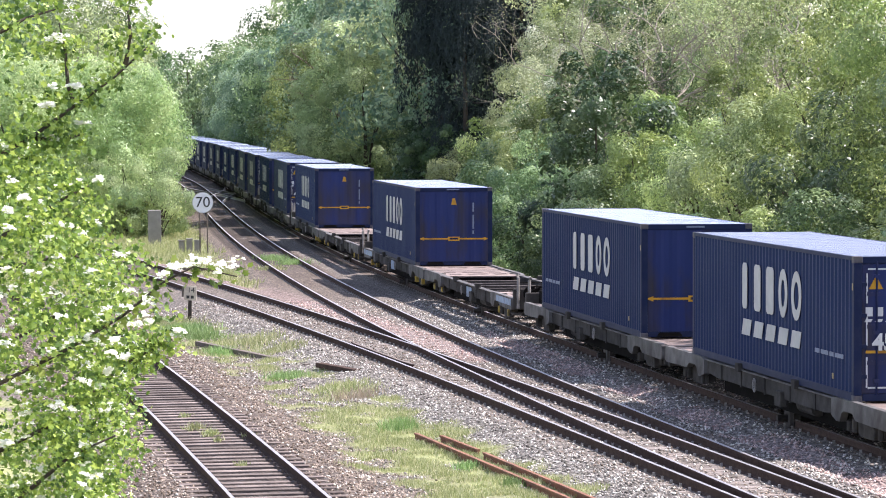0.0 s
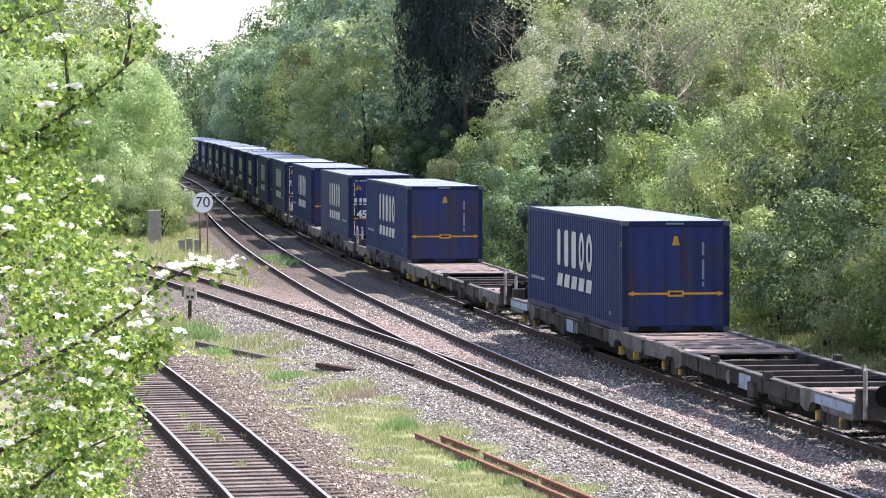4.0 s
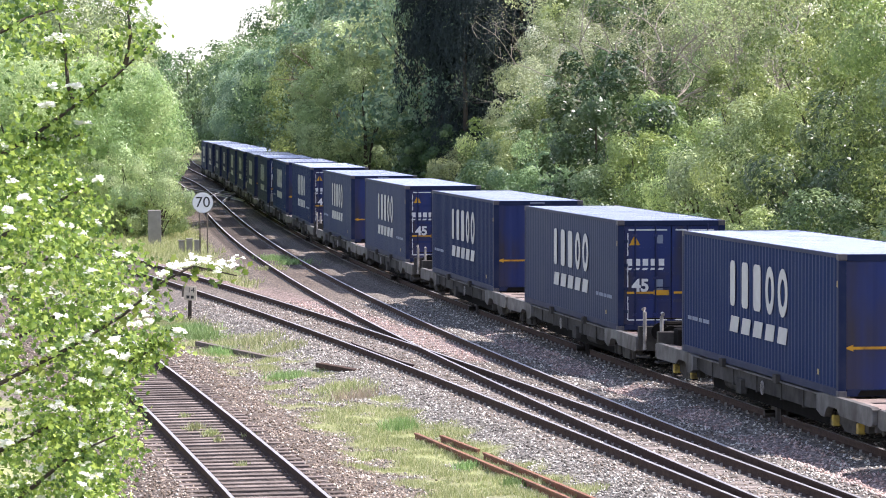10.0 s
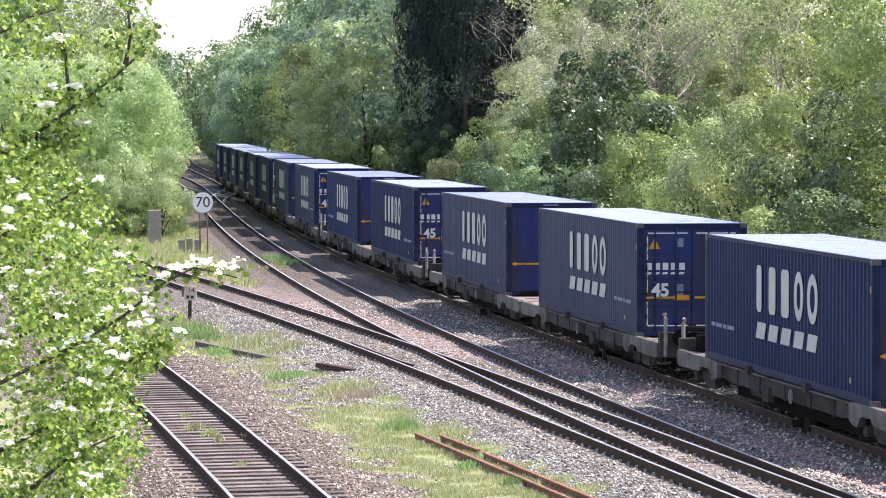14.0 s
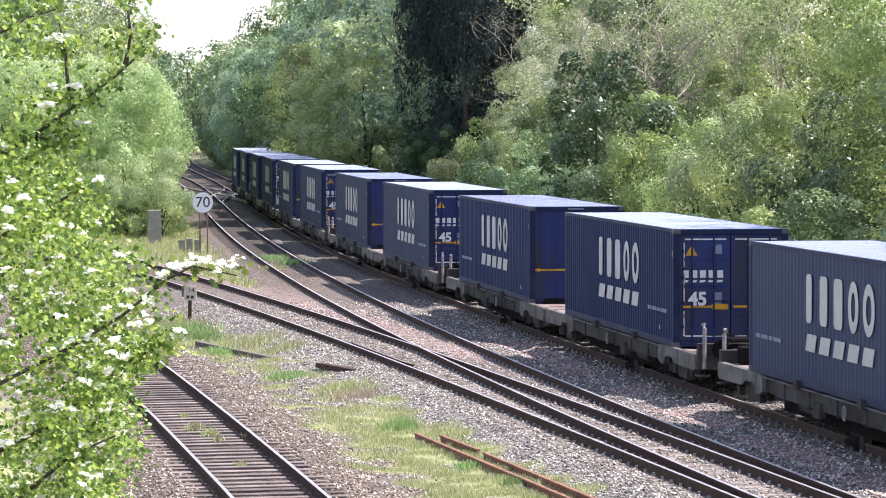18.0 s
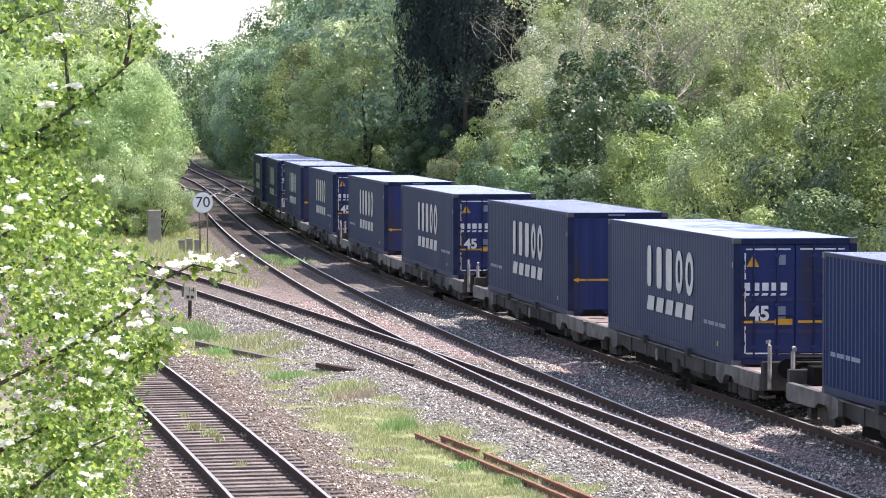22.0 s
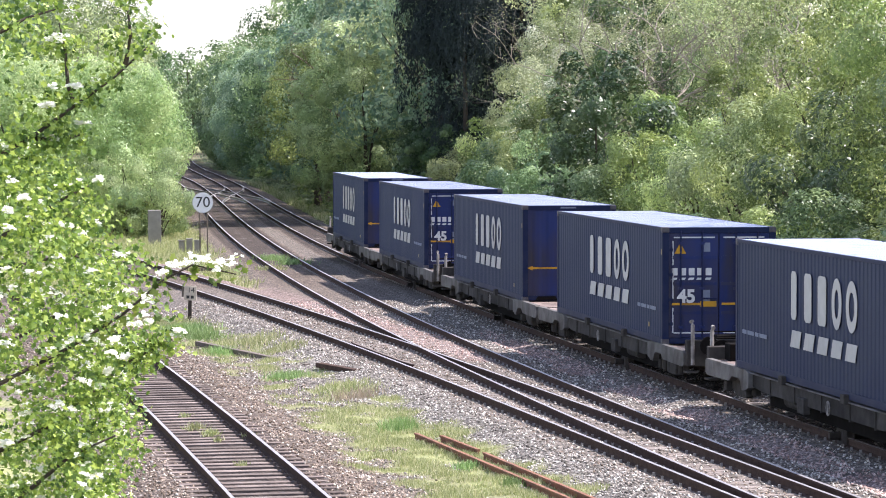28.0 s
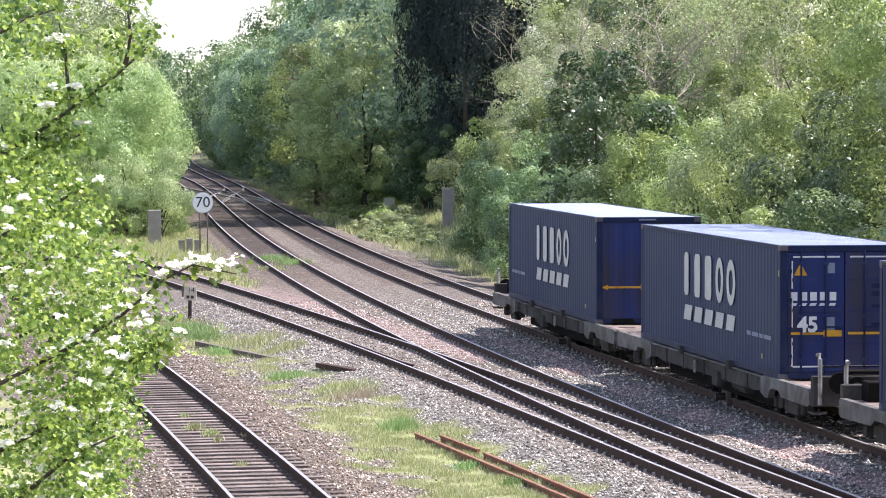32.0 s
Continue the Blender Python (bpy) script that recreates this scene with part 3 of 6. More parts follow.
def ribbed(x0, x1, z0, z1, y, pitch, depth):
    """A pressed sheet with upright trapezoid ribs, outer face towards -y."""
    g, xs = Geo(), []
    n = max(1, round((x1 - x0) / pitch))
    p = (x1 - x0) / n
    for i in range(n):
        a = x0 + i * p
        xs += [(a, 0), (a + 0.30 * p, 0), (a + 0.50 * p, depth), (a + 0.80 * p, depth)]
    xs.append((x1, 0))
    for x, d in xs:
        g.v += [(x, y + d, z0), (x, y + d, z1)]
    for i in range(len(xs) - 1):
        g.f.append((2 * i, 2 * i + 2, 2 * i + 3, 2 * i + 1))
    return g


def slant(x0, x1, z0, z1, lean, y):
    return Geo().prism([(x0, z0), (x1, z0), (x1 + lean, z1), (x0 + lean, z1)], y - 0.004, y + 0.004)


def rounded(x0, x1, z0, z1, r, y, t=0.004):
    out = []
    for cx, cz, a0 in ((x1 - r, z0 + r, -90), (x1 - r, z1 - r, 0), (x0 + r, z1 - r, 90), (x0 + r, z0 + r, 180)):
        out += [(cx + r * math.cos(radians(a0 + k * 30)), cz + r * math.sin(radians(a0 + k * 30))) for k in range(4)]
    return Geo().prism(out, y - t, y + t)


def ring(x0, x1, z0, z1, w, y, t=0.004):
    g, n = Geo(), 24
    cx, cz, rx, rz = (x0 + x1) / 2, (z0 + z1) / 2, (x1 - x0) / 2, (z1 - z0) / 2
    for yy in (y - t, y + t):
        for k in range(n):
            a = 2 * math.pi * k / n
            g.v += [(cx + rx * math.cos(a), yy, cz + rz * math.sin(a)), (cx + (rx - w) * math.cos(a), yy, cz + (rz - w) * math.sin(a))]
    for k in range(n):
        i, j, m = 2 * k, 2 * ((k + 1) % n), 2 * n
        g.f += [(i, j, j + 1, i + 1), (m + i, m + i + 1, m + j + 1, m + j), (i, m + i, m + j, j), (i + 1, j + 1, m + j + 1, m + i + 1)]
    return g


def shipping_container(kind, doors, label):
    """Length along x; the end at +x leads; the side at -y faces the bridge."""
    c = tagged(new("shipping_container"), label, "shipping container", "containers on the train")
    # sides
    for s in (-1, 1):
        if kind == "ribbed":
            g = ribbed(-HALF_L + 0.16, HALF_L - 0.16, 0.15, CH - 0.07, -HALF_W + 0.012, 0.275, 0.036)
        else:
            g = ribbed(-HALF_L + 0.16, HALF_L - 0.16, 0.15, CH - 0.07, -HALF_W + 0.016, 0.275, 0.015)
        if s > 0:
            g.v = [(-x, -y, z) for x, y, z in g.v]
        part("side_panel", g, M_SIDE if kind == "ribbed" else M_SIDEGREY, c, "corrugated blue side panel" if kind == "ribbed" else "faded blue side panel with shallow ribs, greyed for haze")
        part("top_rail", Geo().box(-HALF_L + 0.16, HALF_L - 0.16, s * HALF_W - 0.06 * (s > 0), s * HALF_W + 0.06 * (s < 0), CH - 0.075, CH - 0.002, 0.008), M_FRAME, c)
        part("bottom_rail", Geo().box(-HALF_L + 0.16, HALF_L - 0.16, s * HALF_W - 0.08 * (s > 0), s * HALF_W + 0.08 * (s < 0), 0.015, 0.155, 0.01), M_FRAME, c)
        for e in (-1, 1):
            ex = e * HALF_L
            part("corner_post", Geo().box(ex - 0.165 * (e > 0), ex + 0.165 * (e < 0), s * HALF_W - 0.15 * (s > 0), s * HALF_W + 0.15 * (s < 0), 0.118, CH - 0.118, 0.012), M_FRAME, c)
            for z0 in (0.0, CH - 0.116):
                part("corner_casting", Geo().box(ex - 0.178 * (e > 0) + 0.004 * e, ex + 0.178 * (e < 0) + 0.004 * e, s * HALF_W - 0.162 * (s > 0) + 0.004 * s, s * HALF_W + 0.162 * (s < 0) + 0.004 * s, z0, z0 + 0.118, 0.012), M_CAST, c)
    # roof with shallow cross ribs, floor
    g, n = Geo(), 40
    for i in range(n):
        x0 = -HALF_L + 0.18 + (CL - 0.36) * i / n
        x1 = x0 + (CL - 0.36) / n
        for k, (xa, xb, z) in enumerate(((x0, x0 + (x1 - x0) * 0.55, 0.0), (x0 + (x1 - x0) * 0.55, x1, -0.012))):
            g.v += [(xa, -HALF_W + 0.06, CH + z - 0.006), (xa, HALF_W - 0.06, CH + z - 0.006), (xb, HALF_W - 0.06, CH + z - 0.006), (xb, -HALF_W + 0.06, CH + z - 0.006)]
    k = len(g.v) // 4
    for i in range(k):
        g.f.append((4 * i, 4 * i + 1, 4 * i + 2, 4 * i + 3))
        if i < k - 1:
            g.f.append((4 * i + 3, 4 * i + 2, 4 * i + 5, 4 * i + 4))
    part("roof", g, M_ROOF, c, "weathered blue roof, painted pale for its sky sheen")
    part("floor", Geo().box(-HALF_L + 0.17, HALF_L - 0.17, -HALF_W + 0.09, HALF_W - 0.09, 0.06, 0.15), M_DARK, c)
    # five white blocks and five slanted dashes stand for the trade mark
    for s in (-1, 1):
        y = s * (HALF_W + 0.003)
        for i in range(5):
            x = -2.20 + i * 1.045
            a, b = x + 0.14, x + 0.14 + (0.42, 0.55, 0.62, 0.72, 0.80)[i]
            if s > 0:
                a, b = -b, -a
            blk = rounded(a, b, CH - 1.36, CH - 0.45, 0.12, y) if i < 3 else ring(a, b, CH - 1.37, CH - 0.44, 0.2, y)
            part("mark_block", blk, M_WHITE, c, "plain white shape of a trade mark")
            a, b = x + 0.08, x + 0.80
            if s > 0:
                a, b = -b, -a
            part("mark_dash", slant(a, b, CH - 1.88, CH - 1.56, 0.16, y), M_WHITE, c, "slanted white dash of a trade mark")
        x0 = -6.2 if not doors else 4.0
        for i, ln in enumerate((0.35, 0.55, 0.30, 0.62)):
            part("small_writing", Geo().box(min(s * -x0, s * -(x0 + ln)), max(s * -x0, s * -(x0 + ln)), y - 0.003, y + 0.003, CH - 1.86, CH - 1.78), M_PALE, c)
            x0 += ln + 0.1
        part("yellow_tag", Geo().box(-s * 5.35 - 0.055, -s * 5.35 + 0.055, y - 0.003, y + 0.003, 0.32, 0.42), M_YELDULL, c)
        part("post_tag", Geo().box(-s * (HALF_L - 0.08) - 0.03, -s * (HALF_L - 0.08) + 0.03, y + s * 0.004 - 0.003, y + s * 0.004 + 0.003, CH - 0.60, CH - 0.48), M_YELDULL, c)
    # ends
    X = HALF_L
    for e in (1, -1):
        flip = Matrix.Identity(4) if e > 0 else Matrix.Rotation(math.pi, 4, "Z")

        def put(name, geo, m, label="", par=c):
            geo.v = [tuple(flip @ Vector(p)) for p in geo.v]
            return part(name, geo, m, par, label)

        put("end_header", Geo().box(X - 0.10, X - 0.005, -HALF_W + 0.15, HALF_W - 0.15, CH - 0.13, CH - 0.005, 0.008), M_FRAME)
        put("end_sill", Geo().box(X - 0.12, X - 0.008, -HALF_W + 0.16, HALF_W - 0.16, 0.02, 0.15, 0.008), M_FRAME)
        if (e > 0) != doors:
            g = ribbed(-HALF_W + 0.15, HALF_W - 0.15, 0.15, CH - 0.13, 0.0, 0.38, 0.012)
            g.v = [(X - 0.028 - y, x, z) for x, y, z in g.v]
            put("end_panel", g, M_END, "deep blue end panel with rust-brown smears")
            put("height_stripe", Geo().box(X - 0.026, X - 0.02, -HALF_W + 0.25, HALF_W - 0.25, 0.865, 0.915), M_YEL, "yellow height stripe")
            for s in (-1, 1):
                put("stripe_arrow", Geo().plate([(s * (HALF_W - 0.28), 0.83), (s * (HALF_W - 0.28), 0.95), (s * (HALF_W - 0.12), 0.89)], X - 0.027, X - 0.019), M_YEL)
            # no hollow is cut: near-black plates paint the shade of two recesses
            for yy in (-0.62, 0.62):
                put("lifting_recess", Geo().plate([(yy - 0.3, 0.03), (yy + 0.3, 0.03), (yy + 0.24, 0.13), (yy - 0.24, 0.13)], X - 0.018, X - 0.003), M_DARK, "flat dark plate as the shade of a recess in the panel foot")
            put("height_label", Geo().box(X - 0.022, X - 0.014, -0.19, 0.19, 0.82, 0.96), M_YEL, "yellow label with unreadable writing")
            put("label_writing", Geo().box(X - 0.016, X - 0.010, -0.14, 0.14, 0.865, 0.92), M_FRAME)
            put("warning_label", Geo().plate([(-0.09, CH - 0.57), (0.09, CH - 0.57), (0.04, CH - 0.36), (-0.04, CH - 0.36)], X - 0.024, X - 0.016), M_YEL, "yellow warning triangle")
            for z0, z1 in ((1.05, 1.16), (1.22, 1.68), (1.78, 2.08)):
                put("number_bar", Geo().box(X - 0.024, X - 0.017, 0.62, 0.67, z0, z1), M_PALE)
            put("header_label", Geo().box(X - 0.006, X + 0.001, -0.24, 0.18, CH - 0.085, CH - 0.045), M_PALE)
        else:
            for s in (-1, 1):
                d = put("door", Geo().box(X - 0.07, X - 0.03, min(0.01 * s, s * (HALF_W - 0.155)), max(0.01 * s, s * (HALF_W - 0.155)), 0.155, CH - 0.135, 0.006), M_END, "deep blue container door")
                for yy in (0.38, 0.86):
                    put("lock_rod", Geo().tube([(X - 0.005, s * yy, 0.12), (X - 0.005, s * yy, CH - 0.08)], [0.02, 0.02], 6), M_ROD, "steel lock rod", d)
                    for zz in (0.35, 1.2, 2.2):
                        put("rod_bracket", Geo().box(X - 0.03, X + 0.018, s * yy - 0.05, s * yy + 0.05, zz, zz + 0.06), M_END, "", d)
                    put("lock_handle", Geo().box(X - 0.004, X + 0.022, s * yy - 0.02, s * yy + 0.34, 1.00, 1.03), M_ROD, "", d)
                for zz in (0.42, 0.95, 1.5, 2.05):
                    put("hinge", Geo().box(X - 0.04, X - 0.004, s * (HALF_W - 0.19) - 0.05, s * (HALF_W - 0.19) + 0.05, zz, zz + 0.07), M_FRAME, "", d)
                for zz in (0.66, 1.30, 1.88):
                    put("door_rib", Geo().box(X - 0.032, X - 0.018, min(0.05 * s, s * (HALF_W - 0.24)), max(0.05 * s, s * (HALF_W - 0.24)), zz, zz + 0.07), M_END, "", d)
                put("sealing_stripe", Geo().box(X - 0.028, X - 0.020, s * (HALF_W - 0.22) - 0.012, s * (HALF_W - 0.22) + 0.012, 0.3, CH - 0.3), M_ROD, "", d)
                for zz in (0.24, CH - 0.24):
                    put("outline_tape", Geo().box(X - 0.028, X - 0.020, min(0.1 * s, s * (HALF_W - 0.26)), max(0.1 * s, s * (HALF_W - 0.26)), zz, zz + 0.03), M_DULLW, "", d)
                if s < 0:
                    for z0, z1 in ((0.26, 0.80), (1.0, 1.62), (1.75, CH - 0.3)):
                        put("outline_tape", Geo().box(X - 0.028, X - 0.020, -HALF_W + 0.225, -HALF_W + 0.255, z0, z1), M_DULLW, "", d)
                    put("height_stripe", Geo().box(X - 0.020, X - 0.013, -HALF_W + 0.22, -0.06, 0.865, 0.915), M_YEL, "yellow height stripe", d)
                    put("height_label", Geo().box(X - 0.016, X - 0.009, -0.42, -0.06, 0.83, 0.95), M_YEL, "yellow label with unreadable writing", d)
                    put("warning_triangle", Geo().plate([(-1.0, CH - 0.58), (-0.74, CH - 0.58), (-0.87, CH - 0.34)], X - 0.028, X - 0.02), M_YEL, "yellow warning triangle", d)
                    put("inspection_label", Geo().box(X - 0.028, X - 0.02, -0.34, -0.20, CH - 0.54, CH - 0.34), M_PALE, "", d)
                    for i in range(5):
                        put("mark_block", Geo().box(X - 0.028, X - 0.020, -1.06 + i * 0.19, -0.93 + i * 0.19, CH - 1.06, CH - 0.90), M_DULLW, "", d)
                        put("mark_dash", Geo().plate([(-1.08 + i * 0.19, CH - 1.16), (-0.96 + i * 0.19, CH - 1.16), (-0.93 + i * 0.19, CH - 1.11), (-1.05 + i * 0.19, CH - 1.11)], X - 0.028, X - 0.02), M_DULLW, "", d)
                    me = text_mesh("45", 0.40, M_DULLW, bold=0.035)
                    me.transform(flip @ Matrix.Translation((X + 0.024, -0.74, CH - 1.53)) @ Matrix.Rotation(math.pi / 2, 4, "Z"))
                    part("length_number", me, None, d, "white number 45")
                    put("data_plate", Geo().box(X - 0.028, X - 0.020, -0.38, -0.20, CH - 1.66, CH - 1.38), M_PALE, "", d)
                else:
                    for i, zz in enumerate((1.0, 1.35, 1.6, 1.75)):
                        put("data_panel", Geo().box(X - 0.028, X - 0.020, 0.52, 0.76, zz, zz + 0.09), M_ROD, "", d)
                    put("height_stripe", Geo().box(X - 0.020, X - 0.013, 0.06, HALF_W - 0.22, 0.865, 0.915), M_YEL, "", d)
    return c


def wheel(g, x, y, r, w):
    """A railway wheel: tread, flange and dished web."""
    s = 1 if y > 0 else -1
    prof = [(0.0, 0.09), (0.05, 0.09), (0.05, r - 0.10), (0.0, r - 0.05), (0.0, r), (-0.10, r + 0.003), (-0.135, r + 0.03), (-0.135, r - 0.05), (-0.05, r - 0.10), (-0.05, 0.09), (-0.12, 0.09)]
    n, base = 24, len(g.v)
    for k in range(n):
        t = 2 * math.pi * k / n
        for a, q in prof:
            g.v.append((x + q * math.cos(t), y + s * a, q * math.sin(t)))
    m = len(prof)
    for k in range(n):
        for i in range(m - 1):
            g.f.append((base + k * m + i, base + ((k + 1) % n) * m + i, base + ((k + 1) % n) * m + i + 1, base + k * m + i + 1))
    return g


WHEEL_R = 0.37
WHEELSETS = []


def container_wagon(yellow, blue, label):
    """One platform of a twin wagon; its outer end, with buffers, is at -x. Rail tops lie at z = 0."""
    w = tagged(new("container_wagon"), label, "container wagon", "wagons of the train")
    IN, OUT = 9.56, -9.55
    light = M_SOLELIGHT
    for s in (-1, 1):
        y0, y1 = sorted((s * 1.24, s * 1.12))
        part("solebar", Geo().prism([(-5.6, 0.54), (-4.6, 0.47), (4.6, 0.47), (5.6, 0.54), (5.6, 0.78), (-5.6, 0.78)], y0, y1), M_SOLE, w, "grimy grey solebar")
        # girder coloured near-black, so the space below the solebar looks shaded
        part("side_girder", Geo().box(-5.3, 5.3, min(s * 0.86, s * 0.92), max(s * 0.86, s * 0.92), 0.16, 0.60), M_DARK, w, "girder under the frame, black for the shade there")
        for xx in (-3.9, -1.9, 0.2, 2.3, 4.1):
            part("stiffener", Geo().box(xx - 0.03, xx + 0.03, min(s * 0.92, s * 1.262), max(s * 0.92, s * 1.262), 0.44, 0.77), M_SOLE, w)
        part("top_flange", Geo().box(-9.3, 9.3, min(s * 1.12, s * 1.29), max(s * 1.12, s * 1.29), 0.775, 0.805, 0.006), M_SOLELIGHT, w)
        for a, b in ((-9.45, -5.45), (5.45, 9.5)):
            q = 1 if a > 0 else -1
            in_, out_ = (a, b) if q > 0 else (b, a)
            o = [(in_, 0.50), (in_ + q * 0.35, 0.42), (in_ + q * 0.6, 0.42), (in_ + q * 0.75, 0.58), (in_ + q * 0.9, 0.63), (in_ + q * 1.5, 0.63), (in_ + q * 1.75, 0.52), (out_ - q * 0.15, 0.50), (out_, 0.55), (out_, 0.80), (out_ - q * 0.1, 0.84), (in_ + q * 0.3, 0.84), (in_, 0.79)]
            if q < 0:
                o = o[::-1]
            part("end_side_plate", Geo().prism(o, min(s * 1.20, s * 1.33), max(s * 1.20, s * 1.33)), light, w, "pale grey plate with a notch over the wheels")
        part("brake_wheel", Geo().tube([(0.9 + 0.13 * math.cos(k * math.pi / 8), s * 1.30, 0.58 + 0.13 * math.sin(k * math.pi / 8)) for k in range(17)], [0.012] * 17, 5, False), M_POST, w, "dirty white handbrake wheel")
        part("brake_spoke", Geo().box(0.885, 0.915, s * 1.30 - 0.008, s * 1.30 + 0.008, 0.45, 0.71), M_POST, w)
        part("air_tank", Geo().tube([(-3.2, s * 1.0, 0.42), (-2.0, s * 1.0, 0.42)], [0.15, 0.15], 12), M_BOGIE, w)
        part("valve_box", Geo().box(-1.4, -0.9, min(s * 1.18, s * 1.32), max(s * 1.18, s * 1.32), 0.32, 0.62, 0.02), M_BOGIE, w)
        for xx in (-2.6, 2.2):
            part("container_clamp", Geo().box(xx - 0.14, xx + 0.14, min(s * 1.22, s * 1.37), max(s * 1.22, s * 1.37), 0.76, 0.93, 0.015), M_BOGIE, w, "folding container clamp")
        for xx in (-6.6, 6.6):
            part("locating_spigot", Geo().box(xx - 0.1, xx + 0.1, min(s * 1.02, s * 1.2), max(s * 1.02, s * 1.2), 0.70, 0.83, 0.02), M_BOGIE, w)
        if blue:
            part("blue_patch", Geo().box(-0.9, 0.25, min(s * 1.238, s * 1.248), max(s * 1.238, s * 1.248), 0.42, 0.72), M_BLUEW, w, "patch of old sky-blue paint")
            part("blue_end_patch", Geo().box(-9.35, -6.6, min(s * 1.328, s * 1.336), max(s * 1.328, s * 1.336), 0.62, 0.79), M_BLUEW, w, "old sky-blue paint on the side plate")
        part("handrail_post", Geo().tube([(OUT - 0.05, s * 1.16, 0.55), (OUT - 0.05, s * 1.16, 1.40), (OUT + 0.02, s * 1.16, 1.48), (OUT + 0.12, s * 1.16, 1.46)], [0.042] * 4, 8), M_POST, w, "upright dull grey handrail post")
        part("buffer", Geo().tube([(OUT, s * 0.88, 0.98), (OUT - 0.38, s * 0.88, 0.98), (OUT - 0.38, s * 0.88, 0.98), (OUT - 0.44, s * 0.88, 0.98)], [0.11, 0.10, 0.20, 0.20], 14), M_DARK, w, "round black buffer")
        part("shunter_step", Geo().box(OUT - 0.12, OUT + 0.28, min(s * 1.05, s * 1.3), max(s * 1.05, s * 1.3), 0.38, 0.42), M_BOGIE, w)
    # decks over the bogies with slots cut in them, cross members between
    for q in (-1, 1):
        for xa, xb in ((5.2, 6.3), (6.9, 7.7), (8.1, 9.45)):
            part("deck_plate", Geo().box(min(q * xa, q * xb), max(q * xa, q * xb), -1.12, 1.12, 0.755, 0.80, 0.008), M_DECK, w, "rust-brown deck plate")
        for yy in (-1.02, -0.42, 0.42, 1.02):
            part("deck_strip", Geo().box(min(q * 6.3, q * 8.1), max(q * 6.3, q * 8.1), yy - 0.1, yy + 0.1, 0.75, 0.797), M_DECK, w)
        part("bolster", Geo().box(q * 7.1 - 0.3, q * 7.1 + 0.3, -1.1, 1.1, 0.55, 0.74), M_DARK, w)
    for xx in (-4.2, -2.5, -0.8, 0.8, 2.5, 4.2):
        part("cross_member", Geo().box(xx - 0.09, xx + 0.09, -1.12, 1.12, 0.45, 0.70, 0.01), M_BEAM, w, "rusty cross member")
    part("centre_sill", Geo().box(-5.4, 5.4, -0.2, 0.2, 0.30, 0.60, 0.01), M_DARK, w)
    # boxes added to close the view below the frame, black like its shadow
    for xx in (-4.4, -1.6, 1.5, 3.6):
        part("shade_filler", Geo().box(xx - 0.5, xx + 0.5, -0.85, 0.85, 0.22, 0.42, 0.03), M_DARK, w, "added black box filling the shade under the frame")
    for yy in (-0.95, 0.95):
        part("brake_pipe", Geo().tube([(-5.8, yy, 0.40), (5.8, yy, 0.40)], [0.03, 0.03], 6), M_DARK, w)
    part("headstock", Geo().box(OUT - 0.02, OUT + 0.2, -1.28, 1.28, 0.52, 1.08, 0.02), M_SOLE, w, "dark headstock beam")
    part("end_cabinet", Geo().box(OUT + 0.22, OUT + 0.75, -0.95, 0.55, 0.80, 1.16, 0.02), M_DARK, w, "grimy brown equipment box")
    part("walkway_rail", Geo().tube([(OUT + 0.1, -1.1, 1.25), (OUT + 0.1, 1.1, 1.25)], [0.016, 0.016], 6), M_DARK, w)
    part("draw_hook", Geo().tube([(OUT, 0, 0.95), (OUT - 0.35, 0, 0.95), (OUT - 0.45, 0, 0.90)], [0.05, 0.05, 0.03], 8), M_BOGIE, w)
    part("screw_coupling", Geo().tube([(OUT - 0.30, 0, 0.92), (OUT - 0.55, 0, 0.72), (OUT - 0.9, 0, 0.86)], [0.035, 0.045, 0.035], 8), M_BOGIE, w)
    part("brake_hose", Geo().tube([(OUT, 0.3, 0.85), (OUT - 0.25, 0.3, 0.6), (OUT - 0.5, 0.3, 0.55)], [0.025] * 3, 6), M_DARK, w)
    part("drawbar", Geo().box(IN - 0.1, IN + 0.12, -0.12, 0.12, 0.42, 0.66, 0.01), M_BOGIE, w)
    part("inner_headstock", Geo().box(IN - 0.2, IN - 0.06, -1.26, 1.26, 0.40, 0.79, 0.015), M_BOGIE, w)
    # bogies
    for bx in (-7.1, 7.1):
        for s in (-1, 1):
            y0, y1 = sorted((s * 0.98, s * 1.10))
            b = part("bogie_side_frame", Geo().prism([(bx - 1.25, 0.30), (bx - 0.65, 0.30), (bx - 0.45, 0.20), (bx + 0.45, 0.20), (bx + 0.65, 0.30), (bx + 1.25, 0.30), (bx + 1.25, 0.50), (bx + 0.5, 0.58), (bx - 0.5, 0.58), (bx - 1.25, 0.50)], y0, y1), M_BOGIE, w, "grimy bogie side frame")
            for ax in (-0.9, 0.9):
                part("axlebox", Geo().box(bx + ax - 0.075, bx + ax + 0.075, min(s * 1.08, s * 1.22), max(s * 1.08, s * 1.22), 0.26, 0.46, 0.025), M_BOXYEL if yellow else M_BOGIE, b, "yellow axlebox" if yellow else "")
                part("spring", Geo().tube([(bx + ax - 0.25, s * 1.13, 0.26), (bx + ax - 0.25, s * 1.13, 0.5)], [0.07, 0.07], 8), M_BOGIE, b)
        for ax in (-0.9, 0.9):
            g = Geo()
            wheel(g, 0, -0.80, WHEEL_R, 0.13)
            wheel(g, 0, 0.80, WHEEL_R, 0.13)
            g.tube([(0, -1.05, 0), (0, 1.05, 0)], [0.07, 0.07], 10)
            part("wheelset", g, M_WHEEL, w, "steel wheelset", at=Matrix.Translation((bx + ax, 0, WHEEL_R)))
    return w


